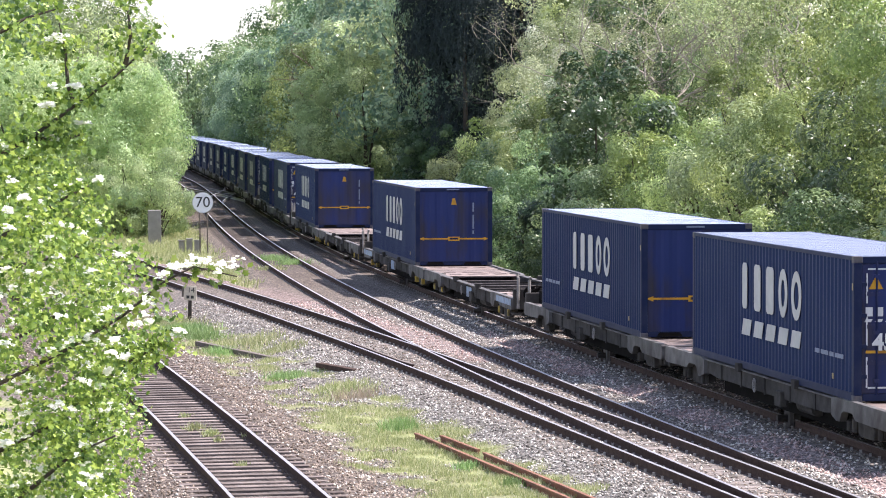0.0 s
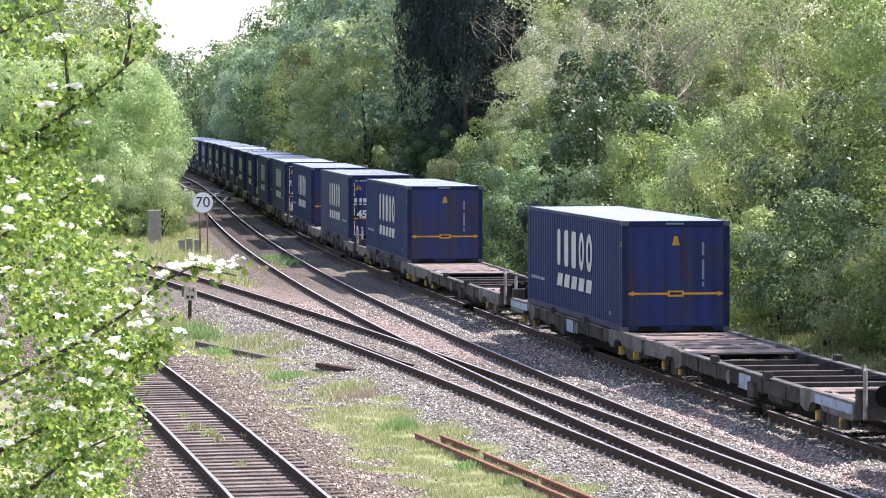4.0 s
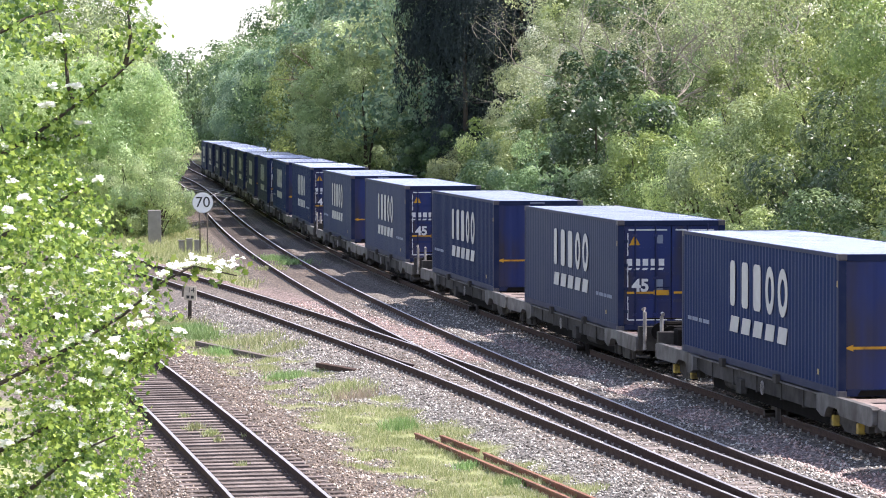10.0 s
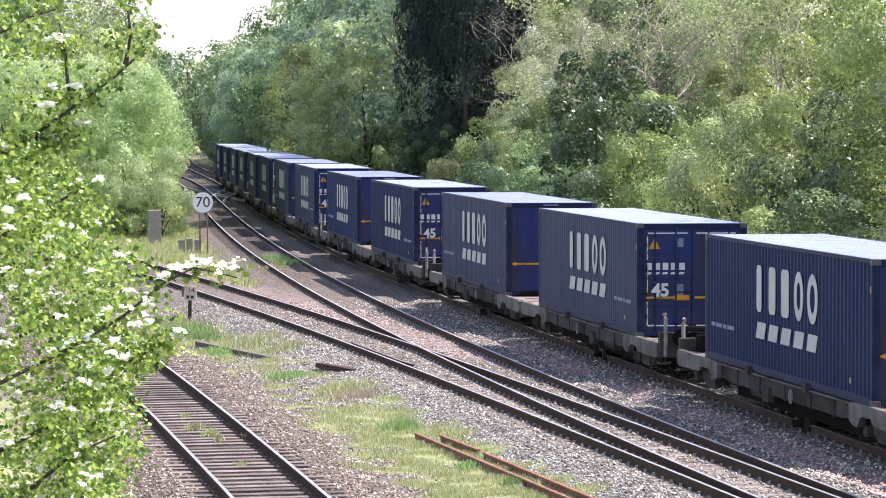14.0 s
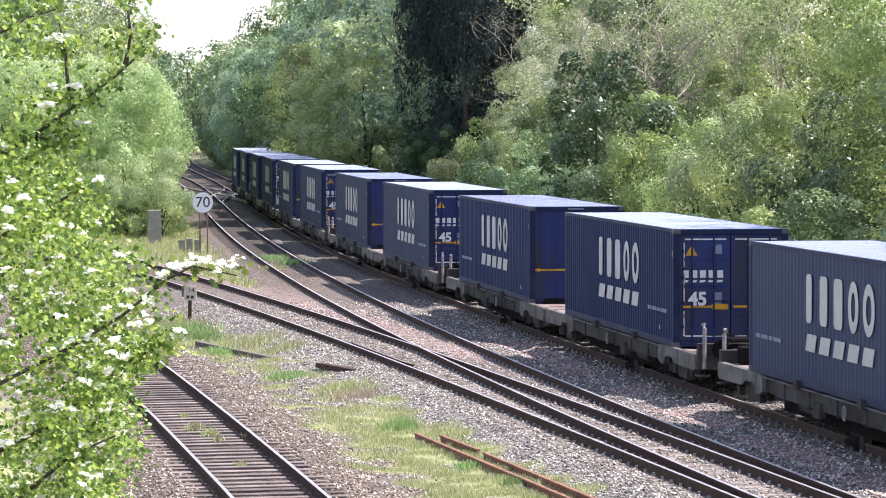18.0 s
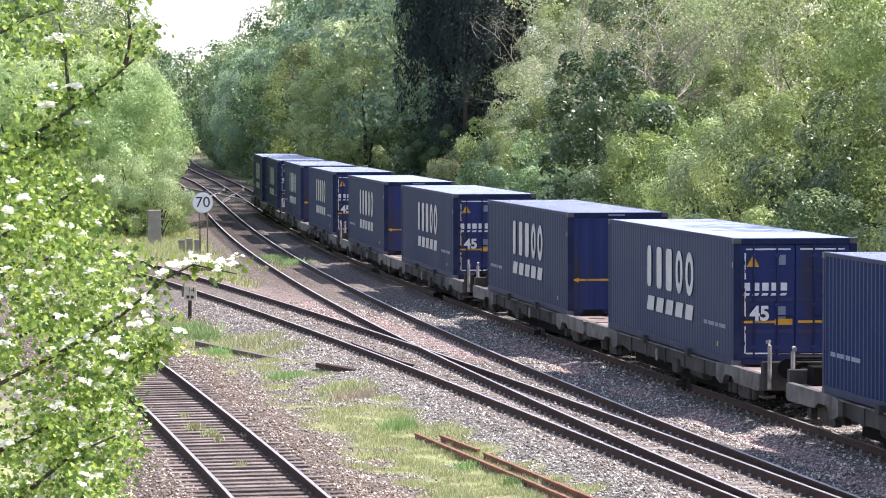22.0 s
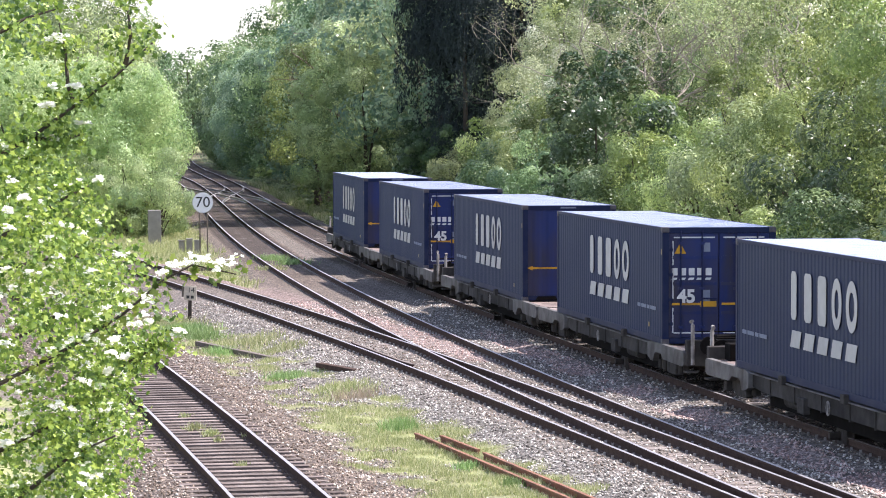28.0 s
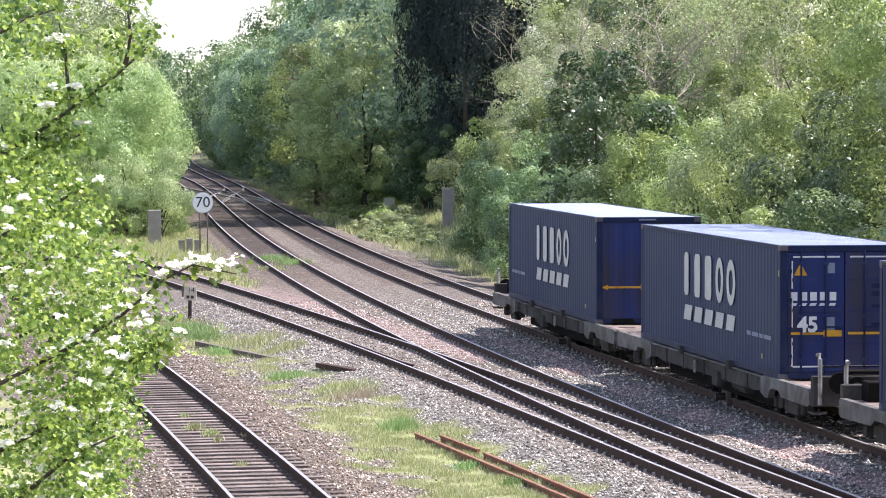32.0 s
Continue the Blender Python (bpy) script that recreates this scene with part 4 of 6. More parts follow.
M_BLUEW = mat("old_sky_blue_paint", (0.18, 0.27, 0.40), (0.30, 0.38, 0.48), 4, 0.6, dirt=(0.12, 0.10, 0.09), dscale=3, damt=0.8)

# distance of each box's mid point along the line, from the tail box at 0; two platforms run empty
TAIL = 282.654 - 2.21
PITCH_IN, PITCH_OUT = 19.343, 21.121
SPEED = (178.243, 14.4863, 2.1956, 0.71397, -1.17803)


def train_s(t):
    u = (t - 16) / 16
    return TAIL - sum(c * u ** (k + 1) for k, c in enumerate(SPEED))


SLOTS = []
off = 0.0
for i in range(20):
    SLOTS.append(off)
    off -= PITCH_IN if i % 2 == 0 else PITCH_OUT
EMPTY = (15, 17)
ribbed_slots = {8, 9, 12, 14, 16, 18, 19}
MOVERS = []
protos, wagons = {}, {}
for i in range(20):
    front = i % 2 == 1
    kind = "yellow" if i in (14, 15) else "blue" if i in (16, 17) else "plain"
    if kind not in wagons:
        lab = {"plain": "low grey twin container wagon platform with grimy solebar", "yellow": "low grey container wagon platform with yellow axleboxes", "blue": "container wagon platform with patches of old sky-blue paint"}[kind]
        wg = wagons[kind] = container_wagon(kind != "plain", kind == "blue", lab)
    else:
        wg = copy_thing(wagons[kind], Matrix.Identity(4))
    if i in EMPTY:
        wg["label"] = "empty low container wagon platform with rusty open deck"
    MOVERS.append((wg, SLOTS[i], front, 0.0))
    if i in EMPTY:
        continue
    doors = front
    key = (i in ribbed_slots, doors)
    if key not in protos:
        lab = ("corrugated" if key[0] else "shallow-ribbed") + " navy blue container with white mark" + (" and doors" if doors else " and yellow stripe")
        cn = protos[key] = shipping_container("ribbed" if key[0] else "smooth", doors, lab)
    else:
        cn = copy_thing(protos[key], Matrix.Identity(4))
    MOVERS.append((cn, SLOTS[i], False, DECK))


def train_pose(s, z, turned):
    x0, y0, _ = on_track(s + 7.1)
    x1, y1, _ = on_track(s - 7.1)
    a = math.atan2(y1 - y0, x1 - x0)
    m = Matrix.Translation(((x0 + x1) / 2, (y0 + y1) / 2, float(fall((y0 + y1) / 2)))) @ Matrix.Rotation(a, 4, "Z") @ Matrix.Rotation(radians(-0.64), 4, "X") @ Matrix.Translation((0, 0, z))
    return m @ Matrix.Rotation(math.pi, 4, "Z") if turned else m


def motions():
    """The train rolls by, gathering speed; its wheels turn; a bough nods."""
    for ob, off_, turned, z in MOVERS:
        walk(ob, [(t, train_pose(train_s(t) + off_, z, turned)) for t in range(33)])
    steps = [i / FPS for i in range(32 * FPS + 1)]
    turn = [(train_s(0) - train_s(t)) / WHEEL_R for t in steps]
    rolled = {}
    for ob, off_, turned, z in MOVERS:
        for w in ob.children:
            if w.name.startswith("wheelset"):
                at, sign = w.matrix_local.translation.copy(), -1 if turned else 1
                key = (round(at.x, 2), turned)
                if key not in rolled:
                    walk(w, [(t, Matrix.Translation(at) @ Matrix.Rotation(sign * a, 4, "Y")) for t, a in zip(steps, turn)])
                    rolled[key] = w.animation_data.action
                else:
                    w.rotation_mode = "QUATERNION"
                    w.animation_data_create()
                    w.animation_data.action = rolled[key]
                    w.animation_data.action_slot = rolled[key].slots[0]
    walk(BOUGH_OB, bough_rows())

# ---- plants ----
def scatter_leaves(rs, centres, normals, size, aspect, wild, plain=False):
    """Folded diamond leaves: arrays of vertices (n*4) and triangle corners."""
    n = len(centres)
    nrm = normals + rs.normal(0, wild, (n, 3))
    nrm /= np.linalg.norm(nrm, axis=1)[:, None] + 1e-9
    t = rs.normal(0, 1, (n, 3))
    t -= (t * nrm).sum(1)[:, None] * nrm
    t /= np.linalg.norm(t, axis=1)[:, None] + 1e-9
    b = np.cross(nrm, t)
    s = (size * rs.uniform(0.6, 1.3, n))[:, None]
    fold = nrm * s * 0.18
    if plain:
        v = np.stack([centres - t * s * 0.5, centres + b * s * aspect * 0.55 + fold, centres + t * s * 0.5 - b * s * aspect * 0.4], 1).reshape(-1, 3)
        return v, np.arange(n * 3)
    v = np.stack([centres - t * s * 0.5, centres + b * s * aspect * 0.5 + fold, centres + t * s * 0.5, centres - b * s * aspect * 0.5 + fold], 1).reshape(-1, 3)
    i = np.arange(n)[:, None] * 4
    f = np.concatenate([i, i + 1, i + 2, i, i + 2, i + 3], 1).reshape(-1)
    return v, f


def set_spray(me, values, corners):
    """Gives each leaf the tone of the spray that it grows on."""
    a = me.attributes.new("spray", "FLOAT", "POINT")
    a.data.foreach_set("value", np.repeat(values, corners).astype(np.float32))


def crown_mesh(name, seed, rx, rz, clumps, per, leaf, material, aspect=0.6, low=-0.55, spread=0.16, droop=0.0, plain=False, lobes=16, lobe=0.44, wild=0.24):
    """A crown round the origin: lobes of unequal size, each a loose shell of leafy clumps, with hollows between them."""
    rs = np.random.RandomState(seed)
    d = rs.normal(0, 1, (lobes * 6, 3))
    d /= np.linalg.norm(d, axis=1)[:, None]
    d = d[d[:, 2] > low]
    keep = []
    for q in d:
        if all(q @ d[j] < (0.80 if lobes < 30 else 0.90) for j in keep):
            keep.append(len(keep))
            d[len(keep) - 1] = q
        if len(keep) == lobes:
            break
    d = d[:len(keep)]
    size = rs.uniform(0.62, 1.3, len(d)) * lobe
    box = np.array([rx, rx, rz])
    round_ = np.array([rx, rx, min(rz, rx * 1.15)])
    c = d * (1.02 - size * 0.8 + rs.normal(0, 0.13, len(d)))[:, None] * box
    c[:, 2] += d[:, 2] * 0.8 * size * max(0.0, rz - rx * 1.15) * 0.8
    # clumps sit on the lobes, thinly also inside the crown
    k = rs.choice(len(d), clumps * 4, p=size ** 2 / (size ** 2).sum())
    e = rs.normal(0, 1, (len(k), 3)) + d[k] * 0.7 + np.array([0, 0, 0.25])
    e /= np.linalg.norm(e, axis=1)[:, None]
    q = c[k] + e * (size[k] * rs.uniform(0.78, 1.1, len(k)))[:, None] * round_
    far = np.linalg.norm((q[:, None, :] - c[None]) / round_, axis=2) / size[None]
    far[np.arange(len(k)), k] = 9
    ok = (far.min(1) > 0.86) & ((e * d[k]).sum(1) > -0.25)
    top = max(24, int(clumps * 0.27))
    q, e = q[ok][:top], e[ok][:top]
    cr = rs.uniform(0.55, 1.45, len(q)) * spread * 0.95
    n = clumps * per
    j = rs.choice(len(q), n, p=cr ** 2 / (cr ** 2).sum())
    o = rs.normal(0, 1, (n, 3)) + e[j] * 0.55
    o /= np.linalg.norm(o, axis=1)[:, None]
    ragged = rs.uniform(0.25, 1.0, n) ** 0.4 + np.abs(rs.normal(0, 0.13, n))
    p = q[j] + o * (ragged * cr[j])[:, None] * rx * np.array([1, 1, 0.85])
    p[:, 2] -= droop * 0.5 * np.abs(o[:, 0]) * cr[j] * rx
    nrm = e[j] * 0.55 + o * 0.8 + np.array([0.1, 0, 0.25])
    # some of the leaves fill the heart of the crown
    inner = rs.rand(n) < 0.18
    m = int(inner.sum())
    pick = rs.choice(len(d), m, p=size ** 3 / (size ** 3).sum())
    u = rs.normal(0, 1, (m, 3))
    u /= np.linalg.norm(u, axis=1)[:, None]
    p[inner] = c[pick] + u * (size[pick] * rs.uniform(0.5, 0.85, m))[:, None] * round_
    big = np.where(inner, 1.4, 1.0)
    v, f = scatter_leaves(rs, p, nrm, leaf * 1.1 * big, aspect, wild, plain)
    me = raw_mesh(name, v, 3, f, material)
    set_spray(me, rs.rand(len(q))[j], 3 if plain else 4)
    return me, c


def trunk_geo(seed, height, r, crown_pts, base, limbs=9):
    rng = random.Random(seed)
    g = Geo()
    top = Vector((rng.uniform(-0.3, 0.3), rng.uniform(-0.3, 0.3), base + height * 0.35))
    pts = [Vector((0, 0, -0.6)), Vector((rng.uniform(-0.1, 0.1), rng.uniform(-0.1, 0.1), base * 0.5)), Vector((0, 0, base)), top]
    g.tube(pts, [r * 1.25, r, r * 0.8, r * 0.35], 7)
    for k in range(limbs if height < 13.5 else 0):
        q = Vector(crown_pts[rng.randrange(len(crown_pts))]) * 0.92 + Vector((0, 0, base + height * 0.5 * 0.9))
        a = pts[2].lerp(pts[3], rng.uniform(-0.3, 0.9))
        mid = a.lerp(q, 0.5) + Vector((rng.uniform(-0.3, 0.3), rng.uniform(-0.3, 0.3), 0.25))
        w = 0.22 if limbs > 12 else 0.42
        g.tube([a, mid, q], [r * w, r * w * 0.6, r * 0.07], 5)
    return g


def tree_kind(name, label, category, leafkey, seed, rx, height, clear, clumps, per, leaf, limbs=9, bark=None, **kw):
    """A tree or bush standing at the origin: trunk with limbs, crown of leaves."""
    t = tagged(new(name), label, category)
    rz = (height - clear) / 2
    if "plain" not in kw:
        kw["plain"], leaf = True, leaf * 1.15
    me, c = crown_mesh("crown", seed, rx, rz, clumps, per, leaf, LEAF[leafkey], **kw)
    me.transform(Matrix.Translation((0, 0, clear + rz)))
    part("trunk", trunk_geo(seed, height - clear, 0.05 + height * 0.016, c.tolist(), clear + 0.2 * rz, limbs), bark or M_BARK, t)
    part("crown", me, None, t)
    return t


def ground_z(x, y):
    return float(bed_height(np.array([[x]]), np.array([[float(y)]]))[0][0, 0])


def bare_tree(label, seed, height, r, bark, leafkey, leaves, ivy):
    """A tree not yet in leaf: trunk, forking twigs, a few small leaves, ivy round the trunk."""
    rng, rs = random.Random(seed), np.random.RandomState(seed)
    t = tagged(new("tree"), label, "tree")
    trunk = Geo().tube([(0, 0, -0.4), (0.08, 0, height * 0.3), (-0.05, 0.1, height * 0.62)], [r, r * 0.8, r * 0.5], 8)
    part("trunk", trunk, bark, t)
    twigs, tips = Geo(), []

    def fork(p, d, ln, w, depth):
        pts, q = [p], p
        for i in range(3):
            d = (d + Vector((rng.gauss(0, 0.22), rng.gauss(0, 0.22), rng.gauss(0.02, 0.2)))).normalized()
            q = q + d * ln / 3
            pts.append(q)
        twigs.tube(pts, [w, w * 0.8, w * 0.62, w * 0.45], 4 if depth < 3 else 3, False)
        if depth >= 4:
            tips.extend(pts[1:])
            return
        for k in range(3 if depth < 3 else 4):
            a = pts[rng.choice((1, 2, 3, 3))]
            side = Vector((rng.gauss(0, 1), rng.gauss(0, 1), rng.gauss(0.1, 0.7))).normalized()
            fork(a, (d * 0.7 + side * 0.75).normalized(), ln * rng.uniform(0.55, 0.8), w * 0.5, depth + 1)

    for k in range(7):
        a = 6.28 * k / 7 + rng.uniform(-0.3, 0.3)
        z = height * rng.uniform(0.28, 0.6)
        fork(Vector((0, 0, z)), Vector((math.cos(a), math.sin(a), rng.uniform(0.4, 1.1))).normalized(), height * 0.24, r * 0.4, 1)
    tagged(part("branchwork", twigs, bark, t, "tangle of thin bare twigs"), kind="stuff")
    pts = np.array([p[:] for p in tips])
    p = pts[rs.randint(0, len(pts), leaves)] + rs.normal(0, 0.12, (leaves, 3))
    v, f = scatter_leaves(rs, p, np.tile([0.2, -0.2, 0.7], (leaves, 1)), np.full(leaves, 0.085), 0.6, 0.8, True)
    me = raw_mesh("new_leaf", v, 3, f, LEAF[leafkey])
    set_spray(me, rs.uniform(0.4, 1, leaves), 3)
    tagged(part("new_leaf", me, None, t, "small yellow-green new leaves"), kind="stuff")
    if ivy:
        n = 2600
        z = height * 0.7 * rs.rand(n) ** 0.8
        a = rs.uniform(0, 6.28, n)
        q = (0.35 + 0.35 * rs.rand(n)) * (1.25 - z / height)
        p = np.stack([np.cos(a) * q, np.sin(a) * q, z], 1)
        v, f = scatter_leaves(rs, p, np.stack([np.cos(a), np.sin(a), a * 0 + 0.4], 1), np.full(n, 0.13), 0.8, 0.4, True)
        me = raw_mesh("ivy", v, 3, f, LEAF["deep"])
        set_spray(me, rs.rand(n), 3)
        tagged(part("ivy", me, None, t, "dark ivy round the trunk"), kind="stuff")
    return t


KINDS = {}


def plant(kind, x, y, scale=1.0, turn=0.0, tall=1.0):
    """Stands one more of a kind at x, y."""
    spec = SPECIES[kind]
    z = ground_z(x, y) - 0.1
    if kind not in KINDS:
        KINDS[kind] = tree_kind(*spec["args"], **spec.get("kw", {}))
        ob = KINDS[kind]
        ob.matrix_basis = pose(x, y, z, 0, 0, turn)
    else:
        ob = copy_thing(KINDS[kind], pose(x, y, z, 0, 0, turn))
    ob.scale = (scale, scale, scale * tall)
    return ob


SPECIES = {
    "bush_bright": dict(args=("bush", "sunlit bright green bush on the cutting side", "bush", "bright", 11, 2.4, 4.4, 0.1, 150, 104, 0.10), kw=dict(spread=0.2, low=-0.9)),
    "bush_mid": dict(args=("bush", "dense mid-green bush on the cutting side", "bush", "mid", 12, 2.5, 4.6, 0.1, 150, 104, 0.105), kw=dict(spread=0.2, low=-0.9)),
    "bush_dull": dict(args=("bush", "olive green bush with pale new leaves", "bush", "dull", 13, 2.2, 4.2, 0.2, 130, 100, 0.092), kw=dict(spread=0.2, low=-0.9)),
    "tree_bright": dict(args=("tree", "broad tree with bright spring leaves", "tree", "bright", 21, 3.4, 10.5, 1.6, 200, 92, 0.15), kw=dict(spread=0.19, lobes=30, lobe=0.42)),
    "tree_mid": dict(args=("tree", "broad tree in full mid-green leaf", "tree", "mid", 22, 3.6, 11.5, 1.4, 200, 92, 0.155), kw=dict(spread=0.19, lobes=30, lobe=0.42)),
    "tree_dull": dict(args=("tree", "tall tree with thin olive spring leaves", "tree", "dull", 23, 3.3, 11.5, 1.6, 170, 60, 0.12), kw=dict(spread=0.24, lobes=40, lobe=0.4, limbs=34, bark=M_TWIG)),
    "tree_deep": dict(args=("tree", "tree with dark green leaves", "tree", "deep", 24, 3.5, 11.0, 0.6, 220, 70, 0.17), kw=dict(low=-0.95)),
    "far_tree": dict(args=("tree", "distant tree with green leaves paled and blued for haze", "tree", "wood", 31, 4.2, 12.0, 0.3, 170, 76, 0.24), kw=dict(low=-0.96, plain=True, aspect=0.8, lobes=30, lobe=0.44, spread=0.26)),
    "far_tree_bright": dict(args=("tree", "distant tree with fresh green leaves", "tree", "mid", 32, 4.0, 11.5, 0.3, 170, 76, 0.24), kw=dict(low=-0.96, plain=True, aspect=0.8, lobes=30, lobe=0.44, spread=0.26)),
    "willow": dict(args=("willow_tree", "sunlit willow with pale green leaves", "tree", "willow", 41, 3.2, 8.2, 0.1, 300, 130, 0.125), kw=dict(limbs=3, wild=0.5, spread=0.24, aspect=0.45, droop=0.6, low=-0.95, lobes=28)),
    "conifer": dict(args=("conifer", "tall dark conifer with drooping sprays", "tree", "conifer", 51, 2.9, 15.0, 0.4, 520, 100, 0.165), kw=dict(aspect=0.3, droop=1.6, spread=0.3, low=-0.97, lobes=80, lobe=0.36, wild=0.6)),
}

SPECIES["tall_bright"] = dict(args=("bush", "tall sunlit bush with fresh yellow-green leaves", "bush", "bright", 16, 3.3, 6.6, 0.1, 210, 120, 0.095), kw=dict(spread=0.17, low=-0.9))
SPECIES["tall_mid"] = dict(args=("bush", "tall dense bush with mid-green leaves", "bush", "mid", 17, 3.4, 6.6, 0.1, 210, 120, 0.10), kw=dict(spread=0.17, low=-0.9))
SPECIES["arching_bush"] = dict(args=("flowering_bush", "tall arching bush with fading cream blossom", "bush", "blossom", 14, 2.7, 8.6, 0.6, 210, 120, 0.075), kw=dict(droop=0.9, lobes=36, low=-0.7, wild=0.5))
SPECIES["high_bright"] = dict(args=("bush", "high sunlit bush with fresh green leaves", "bush", "bright", 71, 2.2, 7.0, 0.2, 170, 110, 0.10), kw=dict(spread=0.2, low=-0.9, lobes=34, lobe=0.46))
SPECIES["high_mid"] = dict(args=("bush", "high dense bush with mid-green leaves", "bush", "mid", 72, 2.3, 7.4, 0.2, 170, 110, 0.10), kw=dict(spread=0.2, low=-0.9, lobes=34, lobe=0.46))
SPECIES["high_dull"] = dict(args=("bush", "high open bush with thin olive leaves and pale twigs", "bush", "dull", 73, 2.6, 9.4, 0.4, 190, 90, 0.095), kw=dict(spread=0.24, low=-0.9, lobes=44, lobe=0.42, limbs=13, bark=M_TWIG))
SPECIES["high_deep"] = dict(args=("bush", "high round bush with glossy dark green leaves", "bush", "deep", 74, 2.1, 6.6, 0.2, 170, 84, 0.125), kw=dict(spread=0.2, low=-0.9, lobes=32, lobe=0.46))
SPECIES["verge_tree"] = dict(args=("tree", "rounded olive-leaved tree sunlit at its top", "tree", "olive", 75, 2.7, 11.6, 0.2, 270, 120, 0.125), kw=dict(limbs=4, spread=0.2, low=-0.95, lobes=60, lobe=0.42))
SPECIES["bramble"] = dict(args=("bramble_bush", "low sprawling bramble with pale green leaves", "bush", "dull", 61, 1.3, 1.7, 0.0, 90, 44, 0.10), kw=dict(low=-0.5, plain=True, aspect=0.8, limbs=4))
SPECIES["scrub"] = dict(args=("bush", "low bright green scrub beside the line", "bush", "bright", 62, 1.5, 2.8, 0.0, 110, 50, 0.11), kw=dict(low=-0.9, plain=True, aspect=0.8, limbs=5))
SPECIES["far_bush"] = dict(args=("bush", "distant dense green bush beside the line, paled for haze", "bush", "wood", 63, 2.5, 4.8, 0.0, 150, 60, 0.19), kw=dict(low=-0.9, plain=True, aspect=0.8, limbs=5))
SPECIES["backing_tree"] = dict(args=("tree", "tall tree in full mid-green leaf", "tree", "mid", 33, 4.0, 11.5, 0.3, 120, 22, 0.42), kw=dict(low=-0.96, plain=True, aspect=0.8, lobes=20, lobe=0.5, spread=0.3, limbs=4))
SPECIES["pale_bush"] = dict(args=("bush", "pale olive bush with traces of white blossom", "bush", "olive", 64, 2.3, 4.6, 0.1, 150, 100, 0.095), kw=dict(spread=0.2, low=-0.9))
SPECIES["bush_deep"] = dict(args=("bush", "round bush with glossy dark green leaves", "bush", "deep", 15, 2.6, 5.0, 0.1, 140, 100, 0.12), kw=dict(spread=0.2, low=-0.9))
prng = random.Random(7)
KEEP = [(-3.1, 227.0, 2.2), (-2.9, 219.0, 2.2), (-2.0, 205.0, 1.6), (0.3, 190.7, 1.6)]


def row(track, side, y0, y1, step, offset, wobble, kinds, lo, hi, tall=(0.85, 1.15)):
    y = y0
    while y < y1:
        x, d = centre(track, y)
        o = side * (offset + prng.uniform(-wobble, wobble))
        k, q = prng.choice(kinds), y + prng.uniform(-0.3, 0.3) * step
        s, a, h = prng.uniform(lo, hi), prng.uniform(0, 360), prng.uniform(*tall)
        if all(math.hypot(x + o - kx, q - ky) > kr for kx, ky, kr in KEEP):
            plant(k, x + o, q, s, a, h)
        y += step * prng.uniform(0.8, 1.2)


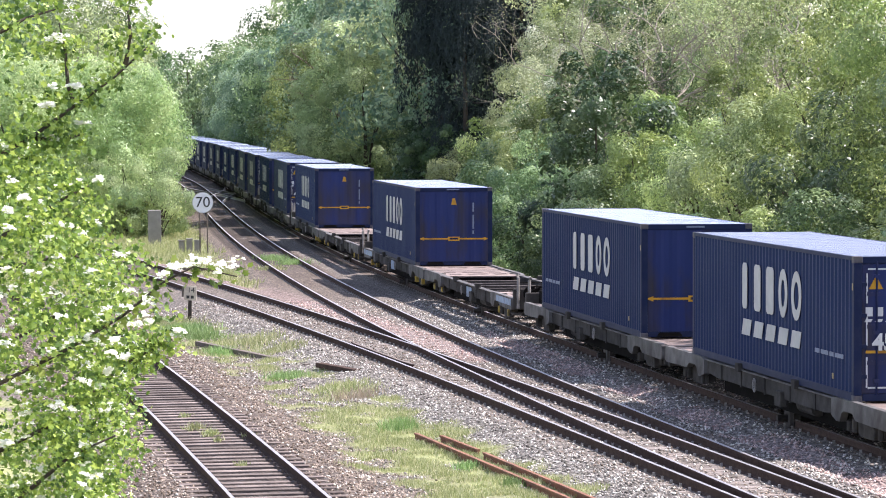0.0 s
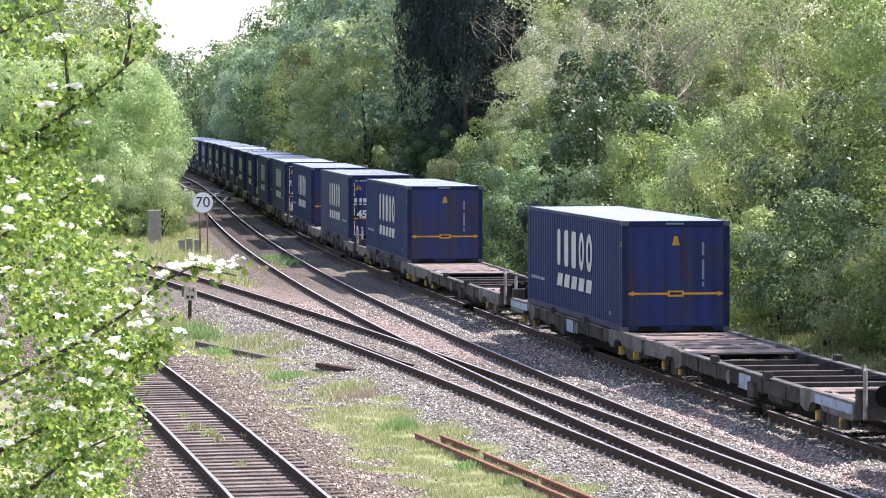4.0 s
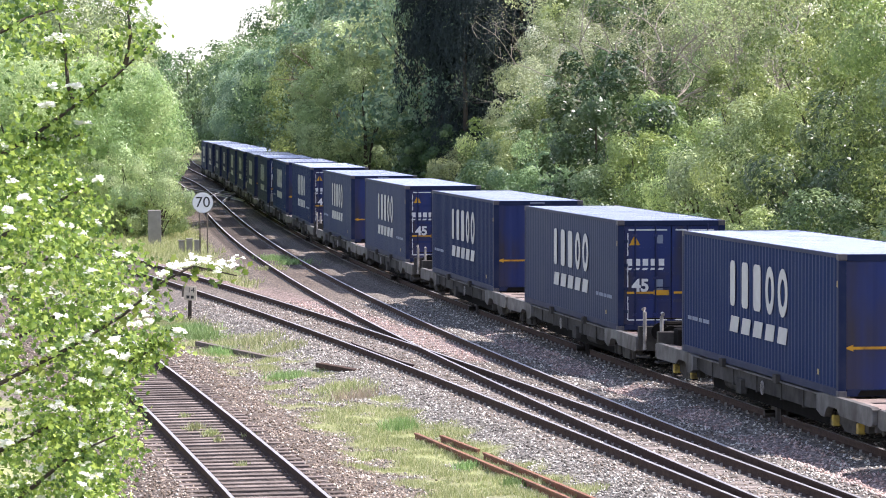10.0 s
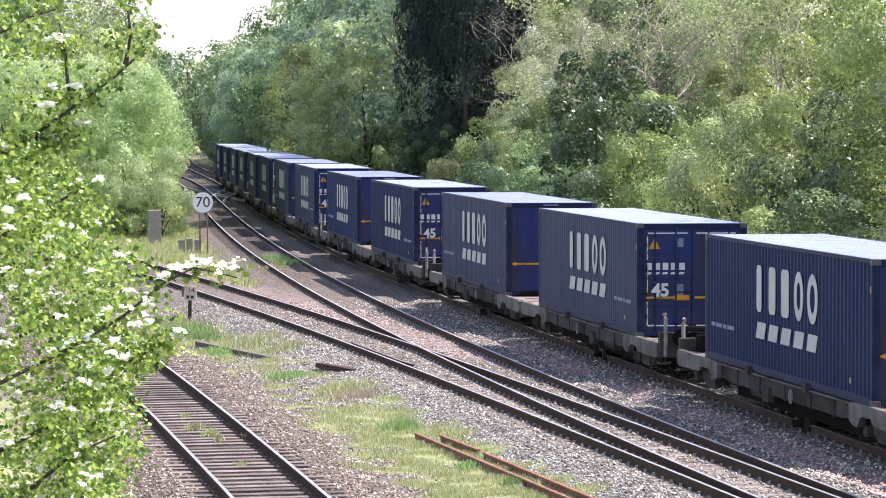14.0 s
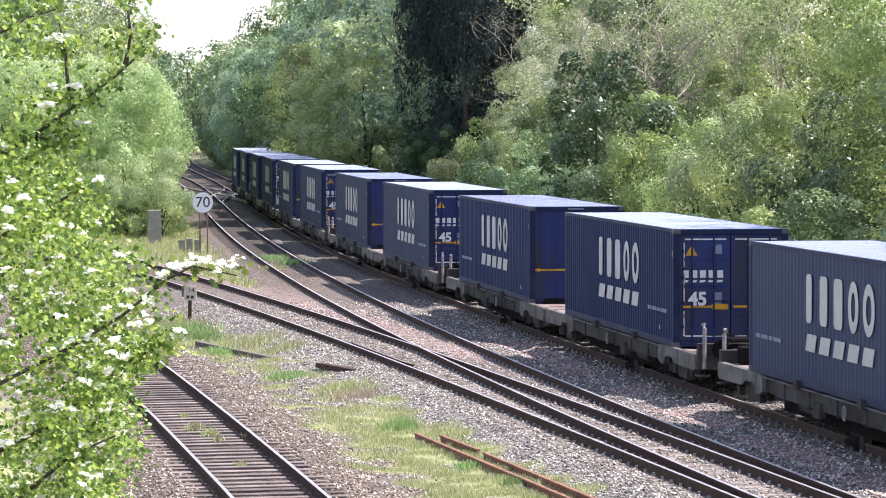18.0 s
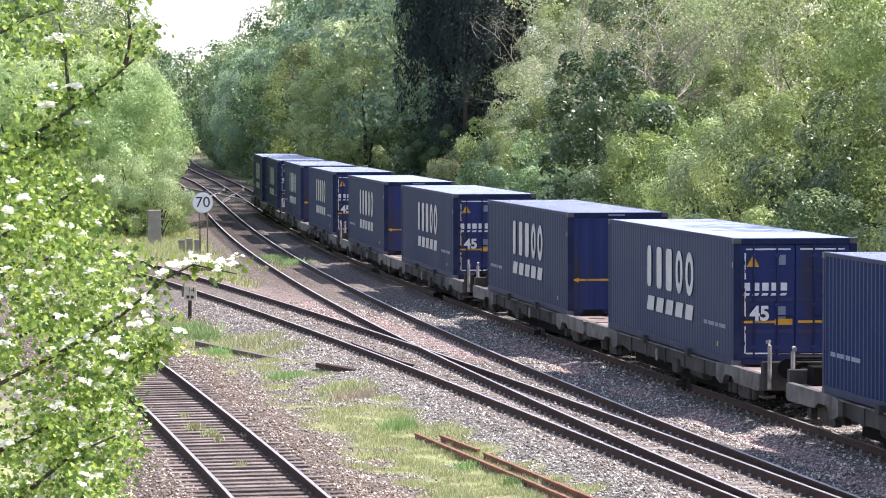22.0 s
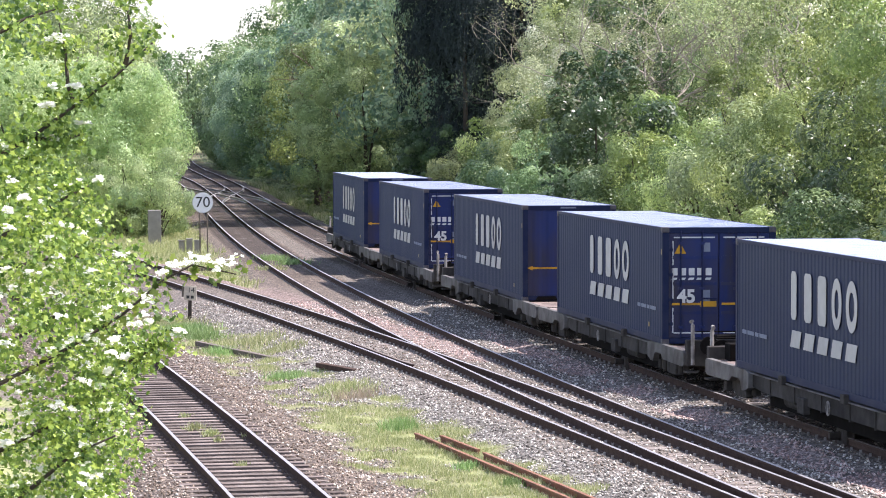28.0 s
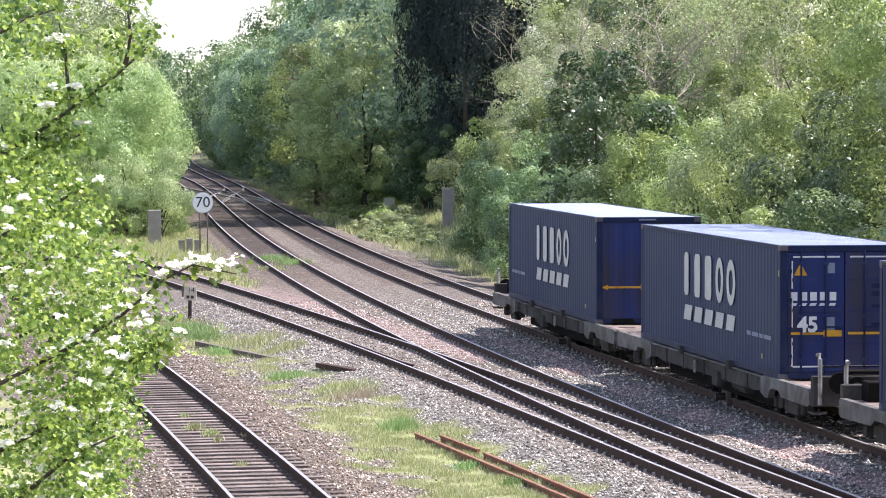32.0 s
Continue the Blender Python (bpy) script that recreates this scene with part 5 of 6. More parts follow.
# cutting side beyond the train's track: low bushes by the line, taller ones up the bank
for kind, px, py, ps, pa, ph in (
        ("bush_mid", 12.4, 88.0, 0.85, 20, 1.0), ("bush_bright", 11.3, 92.5, 0.8, 95, 1.0), ("bush_dull", 10.4, 96.5, 0.72, 200, 0.9),
        ("bush_mid", 9.9, 100.0, 0.78, 310, 0.95), ("bush_bright", 9.1, 104.5, 0.72, 45, 1.05), ("bush_deep", 8.6, 109.0, 0.62, 140, 0.8),
        ("bush_deep", 7.6, 112.5, 0.62, 260, 0.95), ("bush_dull", 7.1, 116.5, 0.62, 15, 1.0), ("bush_deep", 6.4, 121.0, 0.6, 170, 0.9),
        ("bush_deep", 5.6, 126.0, 0.6, 80, 0.9), ("bush_mid", 4.7, 131.5, 0.85, 230, 0.95), ("bush_deep", 3.9, 137.5, 0.7, 330, 1.0),
        ("bush_mid", 3.2, 144.0, 0.7, 120, 1.1), ("bush_deep", 2.9, 150.5, 0.75, 60, 1.1), ("bush_mid", 3.1, 158.0, 0.8, 10, 1.1),
        ("bush_deep", 3.0, 166.0, 0.78, 300, 1.0), ("bush_mid", 3.0, 174.0, 0.85, 210, 1.15), ("bush_bright", 3.4, 182.0, 0.85, 90, 1.1),
        ("bush_dull", 1.3, 194.0, 0.85, 40, 0.95), ("bush_bright", 3.5, 190.0, 1.0, 140, 1.1), ("high_dull", 5.2, 186.0, 0.78, 240, 1.0),
        # second rank
        ("tall_bright", 15.9, 93.0, 0.9, 250, 1.0), ("tall_mid", 13.9, 97.5, 0.85, 330, 1.05), ("tall_bright", 12.9, 103.5, 0.82, 70, 1.05),
        ("bush_deep", 11.6, 109.0, 0.95, 180, 1.05), ("tall_bright", 10.8, 114.5, 0.78, 120, 1.0), ("bush_dull", 9.4, 119.5, 1.0, 30, 1.15),
        ("tall_bright", 8.3, 126.0, 0.72, 205, 1.0), ("bush_bright", 7.2, 132.0, 0.85, 300, 1.2), ("high_deep", 5.75, 136.5, 1.12, 30, 1.0),
        ("high_bright", 7.9, 141.0, 0.76, 150, 1.0), ("high_mid", 3.9, 148.5, 0.7, 265, 1.0), ("high_bright", 3.9, 157.0, 0.85, 15, 1.0),
        ("high_mid", 4.7, 168.0, 0.85, 100, 1.0), ("high_bright", 5.2, 177.0, 0.8, 340, 1.0),
        # up the bank
        ("tall_bright", 19.5, 104.0, 1.0, 20, 1.1), ("tall_mid", 16.6, 110.0, 1.05, 130, 1.1), ("tall_bright", 15.3, 119.0, 1.1, 220, 1.1),
        ("tall_bright", 12.4, 124.0, 0.95, 290, 1.1), ("tall_bright", 14.0, 131.0, 1.1, 40, 1.1), ("high_bright", 10.3, 136.0, 0.8, 100, 1.0),
        ("high_dull", 12.8, 145.0, 1.0, 350, 1.0), ("arching_bush", 5.0, 161.0, 0.95, 0, 0.95), ("arching_bush", 7.4, 157.0, 0.95, 110, 1.0),
        ("arching_bush", 6.2, 171.0, 1.0, 230, 1.0), ("tree_deep", 8.3, 160.0, 0.72, 40, 1.25), ("high_deep", 12.0, 118.5, 0.6, 60, 0.9), ("high_deep", 15.2, 108.0, 0.62, 210, 0.8), ("high_mid", 9.2, 150.0, 0.75, 160, 1.05), ("high_dull", 8.6, 181.0, 1.1, 75, 1.05)):
    plant(kind, px, py, ps, pa, ph)
row("T3", 1, 152, 200, 8.0, 14.5, 1.0, ["tree_dull", "tree_dull", "tree_bright"], 0.85, 1.0)
row("T3", 1, 168, 200, 9.0, 19.0, 1.5, ["tree_dull", "tree_mid"], 0.95, 1.15)
row("T3", 1, 190, 420, 7.0, 4.2, 0.4, ["bramble", "scrub", "bramble"], 0.5, 0.8, (0.5, 0.8))
row("T3", 1, 226, 420, 6.0, 7.0, 0.8, ["far_bush", "far_bush", "scrub"], 0.8, 1.2)
row("T3", 1, 222, 400, 8.0, 10.5, 1.0, ["far_tree", "far_tree_bright", "tree_dull"], 1.1, 1.35)
row("T3", 1, 215, 430, 10.0, 16.0, 1.5, ["far_tree", "far_tree_bright"], 1.25, 1.45)
row("T3", 1, 400, 440, 8.0, 10.5, 1.0, ["far_tree", "far_tree_bright"], 0.9, 1.05)
for bx, by, bs in ((-3.4, 186.0, 0.5), (-2.2, 183.0, 0.6), (-1.0, 180.0, 0.6), (-0.2, 176.0, 0.55), (-2.9, 193.0, 0.7), (-1.4, 187.5, 0.8), (-3.6, 200.0, 0.7), (0.6, 171.0, 0.5), (-4.3, 205.0, 0.6)):
    plant("bramble", bx, by, bs, by * 33, 0.75)
plant("bramble", -2.0, 199.0, 1.0, 80, 0.7)
plant("bramble", -1.6, 190.0, 0.9, 200, 0.6)
plant("bramble", -2.6, 207.0, 0.9, 140, 0.7)
# unseen trees carry the wooded cutting beside and behind the viewpoint, to shade the bank
row("T3", 1, 20, 84, 7.0, 8.5, 0.8, ["backing_tree"], 0.6, 0.72)
row("T3", 1, 15, 95, 10.0, 14.0, 1.0, ["backing_tree"], 0.85, 1.0)
# tall trees out of view on the bank keep the nearest bushes in the shade
for tx, ty, ts in ((17.0, 86.5, 1.1), (17.6, 92.5, 1.1), (18.4, 98.5, 1.1)):
    plant("backing_tree", tx, ty, ts, tx * 70, 1.1)
plant("high_deep", -0.9, 210.0, 0.8, 30, 0.9)
plant("high_deep", 0.5, 207.5, 0.7, 130, 0.9)
plant("verge_tree", -4.6, 233.0, 1.0, 60, 1.0)
plant("verge_tree", -6.0, 240.0, 1.05, 200, 0.95)
plant("high_bright", -8.2, 252.0, 1.5, 200, 1.0)
# the highest trees stand back on the bank and shade the line
for tx, ty, ts in ((13.0, 213.0, 1.25),):
    plant("far_tree", tx, ty, ts, tx * 40, 1.1)
# trees still nearly bare
for bx, by, bh, br, seed, leaves, ivy, bark, lab in (
        (8.4, 146.0, 9.5, 0.15, 81, 1500, True, M_TWIG, "half-bare tree with pale twigs and an ivy-clad trunk"),
        (11.0, 144.5, 9.0, 0.12, 82, 2600, False, M_TWIG, "half-bare tree with pale twigs and few yellow-green leaves"),
        (6.4, 153.0, 10.5, 0.12, 83, 900, True, M_TWIG, "half-bare tree with hanging pale twigs and ivy"),
        (13.6, 140.0, 7.4, 0.15, 84, 2200, False, M_TWIG, "half-bare tree with pale twigs and few yellow-green leaves"),
        (4.6, 190.0, 11.5, 0.09, 87, 900, True, M_TWIG, "half-bare tree with grey twigs before a dark conifer"),
        (-5.9, 243.0, 12.5, 0.2, 85, 500, False, M_BROWNTWIG, "bare tree with a dense tangle of red-brown twigs"),
        (-7.6, 256.0, 9.5, 0.18, 86, 1800, False, M_BROWNTWIG, "bare tree with brown twigs and small leaves")):
    bt = bare_tree(lab, seed, bh, br, bark, "dull" if bark is M_TWIG else "olive", leaves, ivy)
    bt.matrix_basis = pose(bx, by, ground_z(bx, by) - 0.1)
# dark conifers
for cx, cy, cs in ((0.0, 212, 0.72), (1.7, 218, 0.78), (1.3, 208, 0.68), (3.0, 214, 0.78), (4.3, 209, 0.72)):
    plant("conifer", cx, cy, cs, cx * 50, 2.3)
# far left side
row("T2", -1, 194, 300, 4.0, 4.5, 0.3, ["scrub"], 0.85, 1.15)
row("T2", -1, 200, 290, 5.5, 6.3, 0.3, ["willow"], 0.85, 1.05)
row("T2", -1, 194, 260, 7.5, 11.0, 1.0, ["willow", "tree_bright"], 0.95, 1.15)
row("T2", -1, 222, 268, 6.5, 8.0, 0.6, ["tree_dull", "tree_bright", "tree_mid"], 1.1, 1.2)
row("T2", -1, 205, 300, 9.0, 17.0, 1.5, ["backing_tree"], 1.05, 1.25)
row("T2", -1, 285, 335, 6.0, 9.5, 0.5, ["far_tree_bright"], 0.75, 0.9)
row("T2", -1, 295, 460, 11.0, 7.0, 1.0, ["far_tree", "far_tree_bright"], 0.7, 0.95)
for kind, px, py, ps, ph in (("pale_bush", -14.0, 193.0, 0.76, 1.1), ("pale_bush", -15.8, 194.0, 0.85, 1.05), ("pale_bush", -17.8, 194.0, 0.9, 1.0)):
    plant(kind, px, py, ps, px * 31, ph)
row("T1", -1, 165, 200, 3.5, 6.5, 1.2, ["bush_bright", "pale_bush", "willow"], 0.6, 0.9)
row("L", -1, 95, 150, 8.0, 9.0, 1.0, ["bush_bright", "bush_mid"], 0.8, 1.0)
# wood that closes the view
row("T3", 1, 372, 470, 6.0, 5.5, 0.6, ["far_tree", "far_tree_bright"], 0.7, 0.95)
row("T3", 1, 440, 520, 6.0, 9.0, 3.0, ["far_tree", "far_tree_bright"], 0.9, 1.05)
row("T2", -1, 465, 560, 12.0, 6.0, 1.0, ["backing_tree"], 0.9, 1.1)
for k in range(18):
    plant("backing_tree", -85 + k * 6.0, 560 + (k % 3) * 9, 1.05 + 0.1 * (k % 2), k * 70, 1.1)
for k in range(9):
    plant("backing_tree", -66 + k * 4.2, 722 + (k % 3) * 7, 1.3 + 0.08 * (k % 2), k * 50, 1.0)
    plant("far_bush", -65 + k * 4.2, 712 + (k % 2) * 3, 1.7, k * 80, 1.0)

# ---- hawthorn beside the bridge ----
LOBED = [(0.0, -0.5), (0.10, -0.30), (0.36, -0.18), (0.22, 0.0), (0.46, 0.16), (0.20, 0.26), (0.0, 0.5), (-0.20, 0.26), (-0.46, 0.16), (-0.22, 0.0), (-0.36, -0.18), (-0.10, -0.30)]


def lobed_leaves(rs, pts, size, up=0.7):
    """Lobed hawthorn leaves as fans of twelve triangles."""
    n = len(pts)
    nrm = rs.normal(0, 1.0, (n, 3)) + np.array([0.25, -0.1, up])
    nrm /= np.linalg.norm(nrm, axis=1)[:, None]
    t = rs.normal(0, 1, (n, 3)) + np.array([0.3, 0, -0.2])
    t -= (t * nrm).sum(1)[:, None] * nrm
    t /= np.linalg.norm(t, axis=1)[:, None]
    b = np.cross(nrm, t)
    s = (size * rs.uniform(0.65, 1.3, n))[:, None]
    k = len(LOBED)
    v = np.empty((n, k + 1, 3))
    v[:, 0] = pts
    for i, (x, y) in enumerate(LOBED):
        v[:, i + 1] = pts + (b * x + t * y + nrm * (0.25 * abs(x) - 0.12 * y * y)) * s
    base = np.arange(n)[:, None] * (k + 1)
    f = np.concatenate([np.concatenate([base, base + 1 + i, base + 1 + (i + 1) % k], 1) for i in range(k)], 1)
    return v.reshape(-1, 3), f.reshape(-1)


def blossom_heads(rs, heads, flowers, spread):
    """Flat heads of small five-petalled flowers."""
    c = np.repeat(heads, np.maximum(3, (flowers * rs.uniform(0.3, 1.7, len(heads)) ** 1.3).astype(int)), 0)
    n = len(c)
    o = rs.normal(0, 1, (n, 3)) * np.array([spread, spread, spread * 0.45])
    o[:, 2] += 0.012 - 6 * (o[:, 0] ** 2 + o[:, 1] ** 2)
    c = c + o
    nrm = o * 12 + rs.normal(0, 0.25, (n, 3)) + np.array([0.1, -0.5, 0.9])
    nrm /= np.linalg.norm(nrm, axis=1)[:, None]
    t = np.cross(nrm, rs.normal(0, 1, (n, 3)))
    t /= np.linalg.norm(t, axis=1)[:, None]
    b = np.cross(nrm, t)
    r = (0.0072 * rs.uniform(0.8, 1.25, n))[:, None]
    v = np.empty((n, 16, 3))
    v[:, 0] = c
    for k in range(5):
        for j, (da, q, h) in enumerate(((-0.5, 0.85, 0.15), (0.0, 1.1, 0.25), (0.5, 0.85, 0.15))):
            a = (k + da * 0.8) * 2 * math.pi / 5
            v[:, 1 + 3 * k + j] = c + (t * math.cos(a) + b * math.sin(a)) * r * q + nrm * r * h
    base = np.arange(n)[:, None] * 16
    f = np.concatenate([np.concatenate([base, base + 1 + 3 * k + j, base + 2 + 3 * k + j], 1) for k in range(5) for j in (0, 1)], 1)
    return v.reshape(-1, 3), f.reshape(-1)


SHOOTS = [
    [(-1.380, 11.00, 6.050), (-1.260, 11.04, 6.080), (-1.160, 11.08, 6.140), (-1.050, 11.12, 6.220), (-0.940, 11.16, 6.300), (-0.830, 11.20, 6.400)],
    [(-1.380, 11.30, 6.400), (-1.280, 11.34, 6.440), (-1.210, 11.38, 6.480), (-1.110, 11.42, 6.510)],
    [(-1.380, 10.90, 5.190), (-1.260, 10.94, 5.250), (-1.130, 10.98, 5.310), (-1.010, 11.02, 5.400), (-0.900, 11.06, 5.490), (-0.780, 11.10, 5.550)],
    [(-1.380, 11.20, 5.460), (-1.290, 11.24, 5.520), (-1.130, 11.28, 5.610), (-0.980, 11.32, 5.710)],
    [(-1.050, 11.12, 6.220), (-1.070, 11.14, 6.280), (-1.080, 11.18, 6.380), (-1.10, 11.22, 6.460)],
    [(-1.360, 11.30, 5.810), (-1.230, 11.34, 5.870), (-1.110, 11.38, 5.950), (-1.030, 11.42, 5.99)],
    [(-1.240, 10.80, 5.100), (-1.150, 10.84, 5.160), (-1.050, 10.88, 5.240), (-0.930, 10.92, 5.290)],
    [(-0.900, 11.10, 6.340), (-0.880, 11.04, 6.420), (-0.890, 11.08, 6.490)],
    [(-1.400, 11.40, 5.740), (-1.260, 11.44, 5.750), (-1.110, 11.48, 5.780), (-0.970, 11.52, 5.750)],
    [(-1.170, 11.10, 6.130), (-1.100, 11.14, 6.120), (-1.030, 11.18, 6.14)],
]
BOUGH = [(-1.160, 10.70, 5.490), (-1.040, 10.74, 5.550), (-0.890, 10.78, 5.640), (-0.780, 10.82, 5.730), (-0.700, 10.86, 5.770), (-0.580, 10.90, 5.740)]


def hawthorn():
    rs = np.random.RandomState(77)
    t = tagged(new("hawthorn_tree"), "hawthorn tree in white blossom with fresh lobed leaves", "tree")
    t.matrix_basis = pose(-3.0, 11.2, ground_z(-3.0, 11.2))
    off_ = Vector(t.location)
    g = Geo()
    g.tube([(0, 0, -0.5), (0.05, 0, 1.2), (0.15, 0.05, 2.6), (0.1, 0, 4.2), (0.0, 0, 5.6)], [0.17, 0.14, 0.11, 0.07, 0.03], 9)
    part("trunk", g, M_BARK, t)
    heart = Vector((-2.6, 11.2, 4.2))
    twigs = []
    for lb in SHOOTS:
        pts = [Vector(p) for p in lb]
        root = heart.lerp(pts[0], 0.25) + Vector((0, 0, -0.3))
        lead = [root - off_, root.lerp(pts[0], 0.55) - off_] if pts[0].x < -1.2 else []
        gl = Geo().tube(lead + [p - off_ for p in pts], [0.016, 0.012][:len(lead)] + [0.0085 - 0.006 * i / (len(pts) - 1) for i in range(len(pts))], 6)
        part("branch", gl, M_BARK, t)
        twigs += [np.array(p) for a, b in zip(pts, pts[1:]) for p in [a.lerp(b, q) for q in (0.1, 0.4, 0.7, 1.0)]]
    # leafy sprays: along the limbs, and filling the heart of the crown
    pts, heads = [], []
    for p in twigs:
        for again in range(1 + (rs.rand() < 0.3)):
            c = p + rs.normal(0, 0.026, 3) + np.array([0, -0.01, 0.008])
            pts.append(c + rs.normal(0, 1, (rs.randint(12, 30), 3)) * np.array([0.024, 0.03, 0.02]))
            if rs.rand() < 0.2:
                heads.append(c + np.array([rs.normal(0, 0.015), -0.03, 0.022]))
    for k in range(700):
        z = rs.uniform(4.98, 6.12)
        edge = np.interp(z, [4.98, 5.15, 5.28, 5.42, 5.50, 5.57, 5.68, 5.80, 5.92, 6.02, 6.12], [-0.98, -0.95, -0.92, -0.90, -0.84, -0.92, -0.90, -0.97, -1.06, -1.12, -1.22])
        x = edge - abs(rs.normal(0, 0.2)) - 0.03
        c = np.array([x, rs.uniform(10.5, 12.6), z])
        pts.append(c + rs.normal(0, 1, (rs.randint(14, 30), 3)) * np.array([0.026, 0.03, 0.02]))
        if rs.rand() < 0.22 + 0.16 * (z < 5.75):
            heads.append(c + np.array([0.0, -0.045, 0.022]))
    for k in range(64):
        c = np.array([rs.uniform(-1.5, -1.10), rs.uniform(10.8, 11.8), rs.uniform(6.02, 6.58)])
        pts.append(c + rs.normal(0, 1, (rs.randint(14, 30), 3)) * np.array([0.026, 0.03, 0.02]))
    for k in range(16):
        c = np.array([-0.90 + 0.13 * k / 16, 11.08, 5.50 + 0.05 * k / 16]) + rs.normal(0, 0.016, 3)
        pts.append(c + rs.normal(0, 1, (20, 3)) * np.array([0.022, 0.03, 0.016]))
    pts = np.concatenate(pts)
    v, f = lobed_leaves(rs, pts - np.array(off_), 0.020)
    tagged(part("leaf_spray", raw_mesh("leaf_spray", v, 3, f, LEAF["hawthorn"]), None, t, "fresh lobed green leaves"), kind="stuff")
    v, f = blossom_heads(rs, np.array(heads) - np.array(off_), 11, 0.0095)
    tagged(part("blossom", raw_mesh("blossom", v, 3, f, LEAF["petal"]), None, t, "heads of small white flowers"), kind="stuff")
    # rest of the crown, out to the bank
    me, c = crown_mesh("crown", 5, 1.45, 2.5, 260, 44, 0.055, LEAF["hawthorn"], 0.8)
    me.transform(Matrix.Translation((-0.25, 0.3, 5.2)))
    part("crown", me, None, t)
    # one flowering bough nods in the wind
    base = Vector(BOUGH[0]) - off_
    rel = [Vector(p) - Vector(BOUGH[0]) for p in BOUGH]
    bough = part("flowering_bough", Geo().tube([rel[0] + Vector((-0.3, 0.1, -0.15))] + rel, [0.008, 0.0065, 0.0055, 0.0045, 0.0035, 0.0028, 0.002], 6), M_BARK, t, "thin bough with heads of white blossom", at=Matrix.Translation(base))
    lp, hp = [], []
    for a, b, n, fl in ((0, 1, 6, 0.3), (1, 2, 7, 0.5), (2, 3, 5, 0.5), (3, 4, 5, 1.0), (4, 5, 8, 1.0)):
        for k in range(n):
            q = np.array(rel[a].lerp(rel[b], (k + 0.5) / n)) + rs.normal(0, 0.012, 3)
            lp.append(q + rs.normal(0, 1, (4 if a > 2 else 8, 3)) * 0.018)
            if rs.rand() < fl:
                hp.append(q + np.array([0, -0.02, 0.012]))
    v, f = lobed_leaves(rs, np.concatenate(lp), 0.026)
    tagged(part("leaf_spray", raw_mesh("leaf_spray", v, 3, f, LEAF["hawthorn"]), None, bough), kind="stuff")
    v, f = blossom_heads(rs, np.array(hp), 9, 0.010)
    tagged(part("blossom", raw_mesh("blossom", v, 3, f, LEAF["petal"]), None, bough), kind="stuff")
    return bough, base


BOUGH_OB, BOUGH_AT = hawthorn()


# ---- lineside things ----
def place(ob, x, y, z=None, turn=0.0):
    ob.matrix_basis = pose(x, y, ground_z(x, y) if z is None else z, 0, 0, turn)
    return ob


def disc(r, y0, y1, z, n=32):
    return Geo().prism([(r * math.cos(2 * math.pi * k / n), z + r * math.sin(2 * math.pi * k / n)) for k in range(n)], y0, y1)


def speed_sign():
    s = tagged(new("speed_limit_sign"), "round white speed sign reading 70 on two thin posts", "speed sign")
    part("rim", disc(0.46, 0.0, 0.03, 2.35), M_GALV, s, "grey back plate")
    part("face", disc(0.435, -0.008, 0.004, 2.35), M_SIGNW, s, "white sign face")
    me = text_mesh("70", 0.66, M_SIGNB)
    me.transform(Matrix.Translation((0, -0.012, 2.35)))
    part("number", me, None, s, "black number 70")
    for x in (-0.14, 0.19):
        part("post", Geo().tube([(x, 0.07, -0.4), (x, 0.07, 2.6 if x < 0 else 2.0)], [0.032, 0.032], 8), M_WOOD, s, "thin dark post")
    return s


def marker_post():
    s = tagged(new("marker_sign"), "small square sign reading 14 on a dark leaning post", "sign")
    part("board", Geo().box(-0.19, 0.19, -0.03, 0.0, 0.66, 1.10, 0.01), M_CREAM, s, "cream board")
    me = text_mesh("14", 0.22, M_SIGNB)
    me.transform(Matrix.Translation((0.02, -0.036, 0.97)))
    part("number", me, None, s, "black number 14")
    for x in (-0.07, 0.06):
        part("worn_writing", Geo().box(x - 0.045, x + 0.045, -0.038, -0.031, 0.72, 0.81), M_SIGNB, s)
    part("side_board", Geo().box(-0.26, -0.20, -0.02, 0.02, 0.76, 1.08), M_WOOD, s)
    part("post", Geo().box(-0.06, 0.05, 0.0, 0.07, -0.4, 1.0, 0.008), M_BARK, s, "dark timber post")
    return s


def block(name, label, cat, w, d, h, m, cap=None):
    s = tagged(new(name), label, cat)
    part("body", Geo().box(-w / 2, w / 2, -d / 2, d / 2, -0.3, h, 0.025), m, s)
    if cap:
        part("lid", Geo().box(-w / 2 - 0.03, w / 2 + 0.03, -d / 2 - 0.03, d / 2 + 0.03, h, h + 0.05, 0.01), m, s)
    return s


M_CREAM = mat("cream_paint", (0.55, 0.47, 0.38), (0.65, 0.56, 0.45), 8, 0.7, dirt=(0.4, 0.31, 0.23), dscale=6)
place(speed_sign(), -10.5, 170.0, -0.42, 4)
place(marker_post(), -7.68, 117.2, -0.35).rotation_euler = Euler((0, radians(2), 0))
place(block("concrete_post", "square weathered grey concrete post in rough grass", "post", 0.62, 0.5, 1.45, M_CONC), -13.79, 185.7, -0.25, 6)
for dx, h in ((-0.45, 0.55), (-0.1, 0.62), (0.25, 0.55)):
    place(block("junction_box", "small grey trackside junction box on a stake", "cabinet", 0.26, 0.2, h, M_CONC, True), -11.2 + dx, 173.0, -0.4)
place(block("relay_cabinet", "pale grey steel lineside cabinet under the trees", "cabinet", 0.62, 0.5, 0.95, M_GALV, True), -3.13, 228.0, -0.38, 5)
place(block("concrete_post", "tall buff concrete post overgrown with ivy", "post", 0.62, 0.5, 2.2, M_CONC), 0.3, 190.7, -0.2, 3)


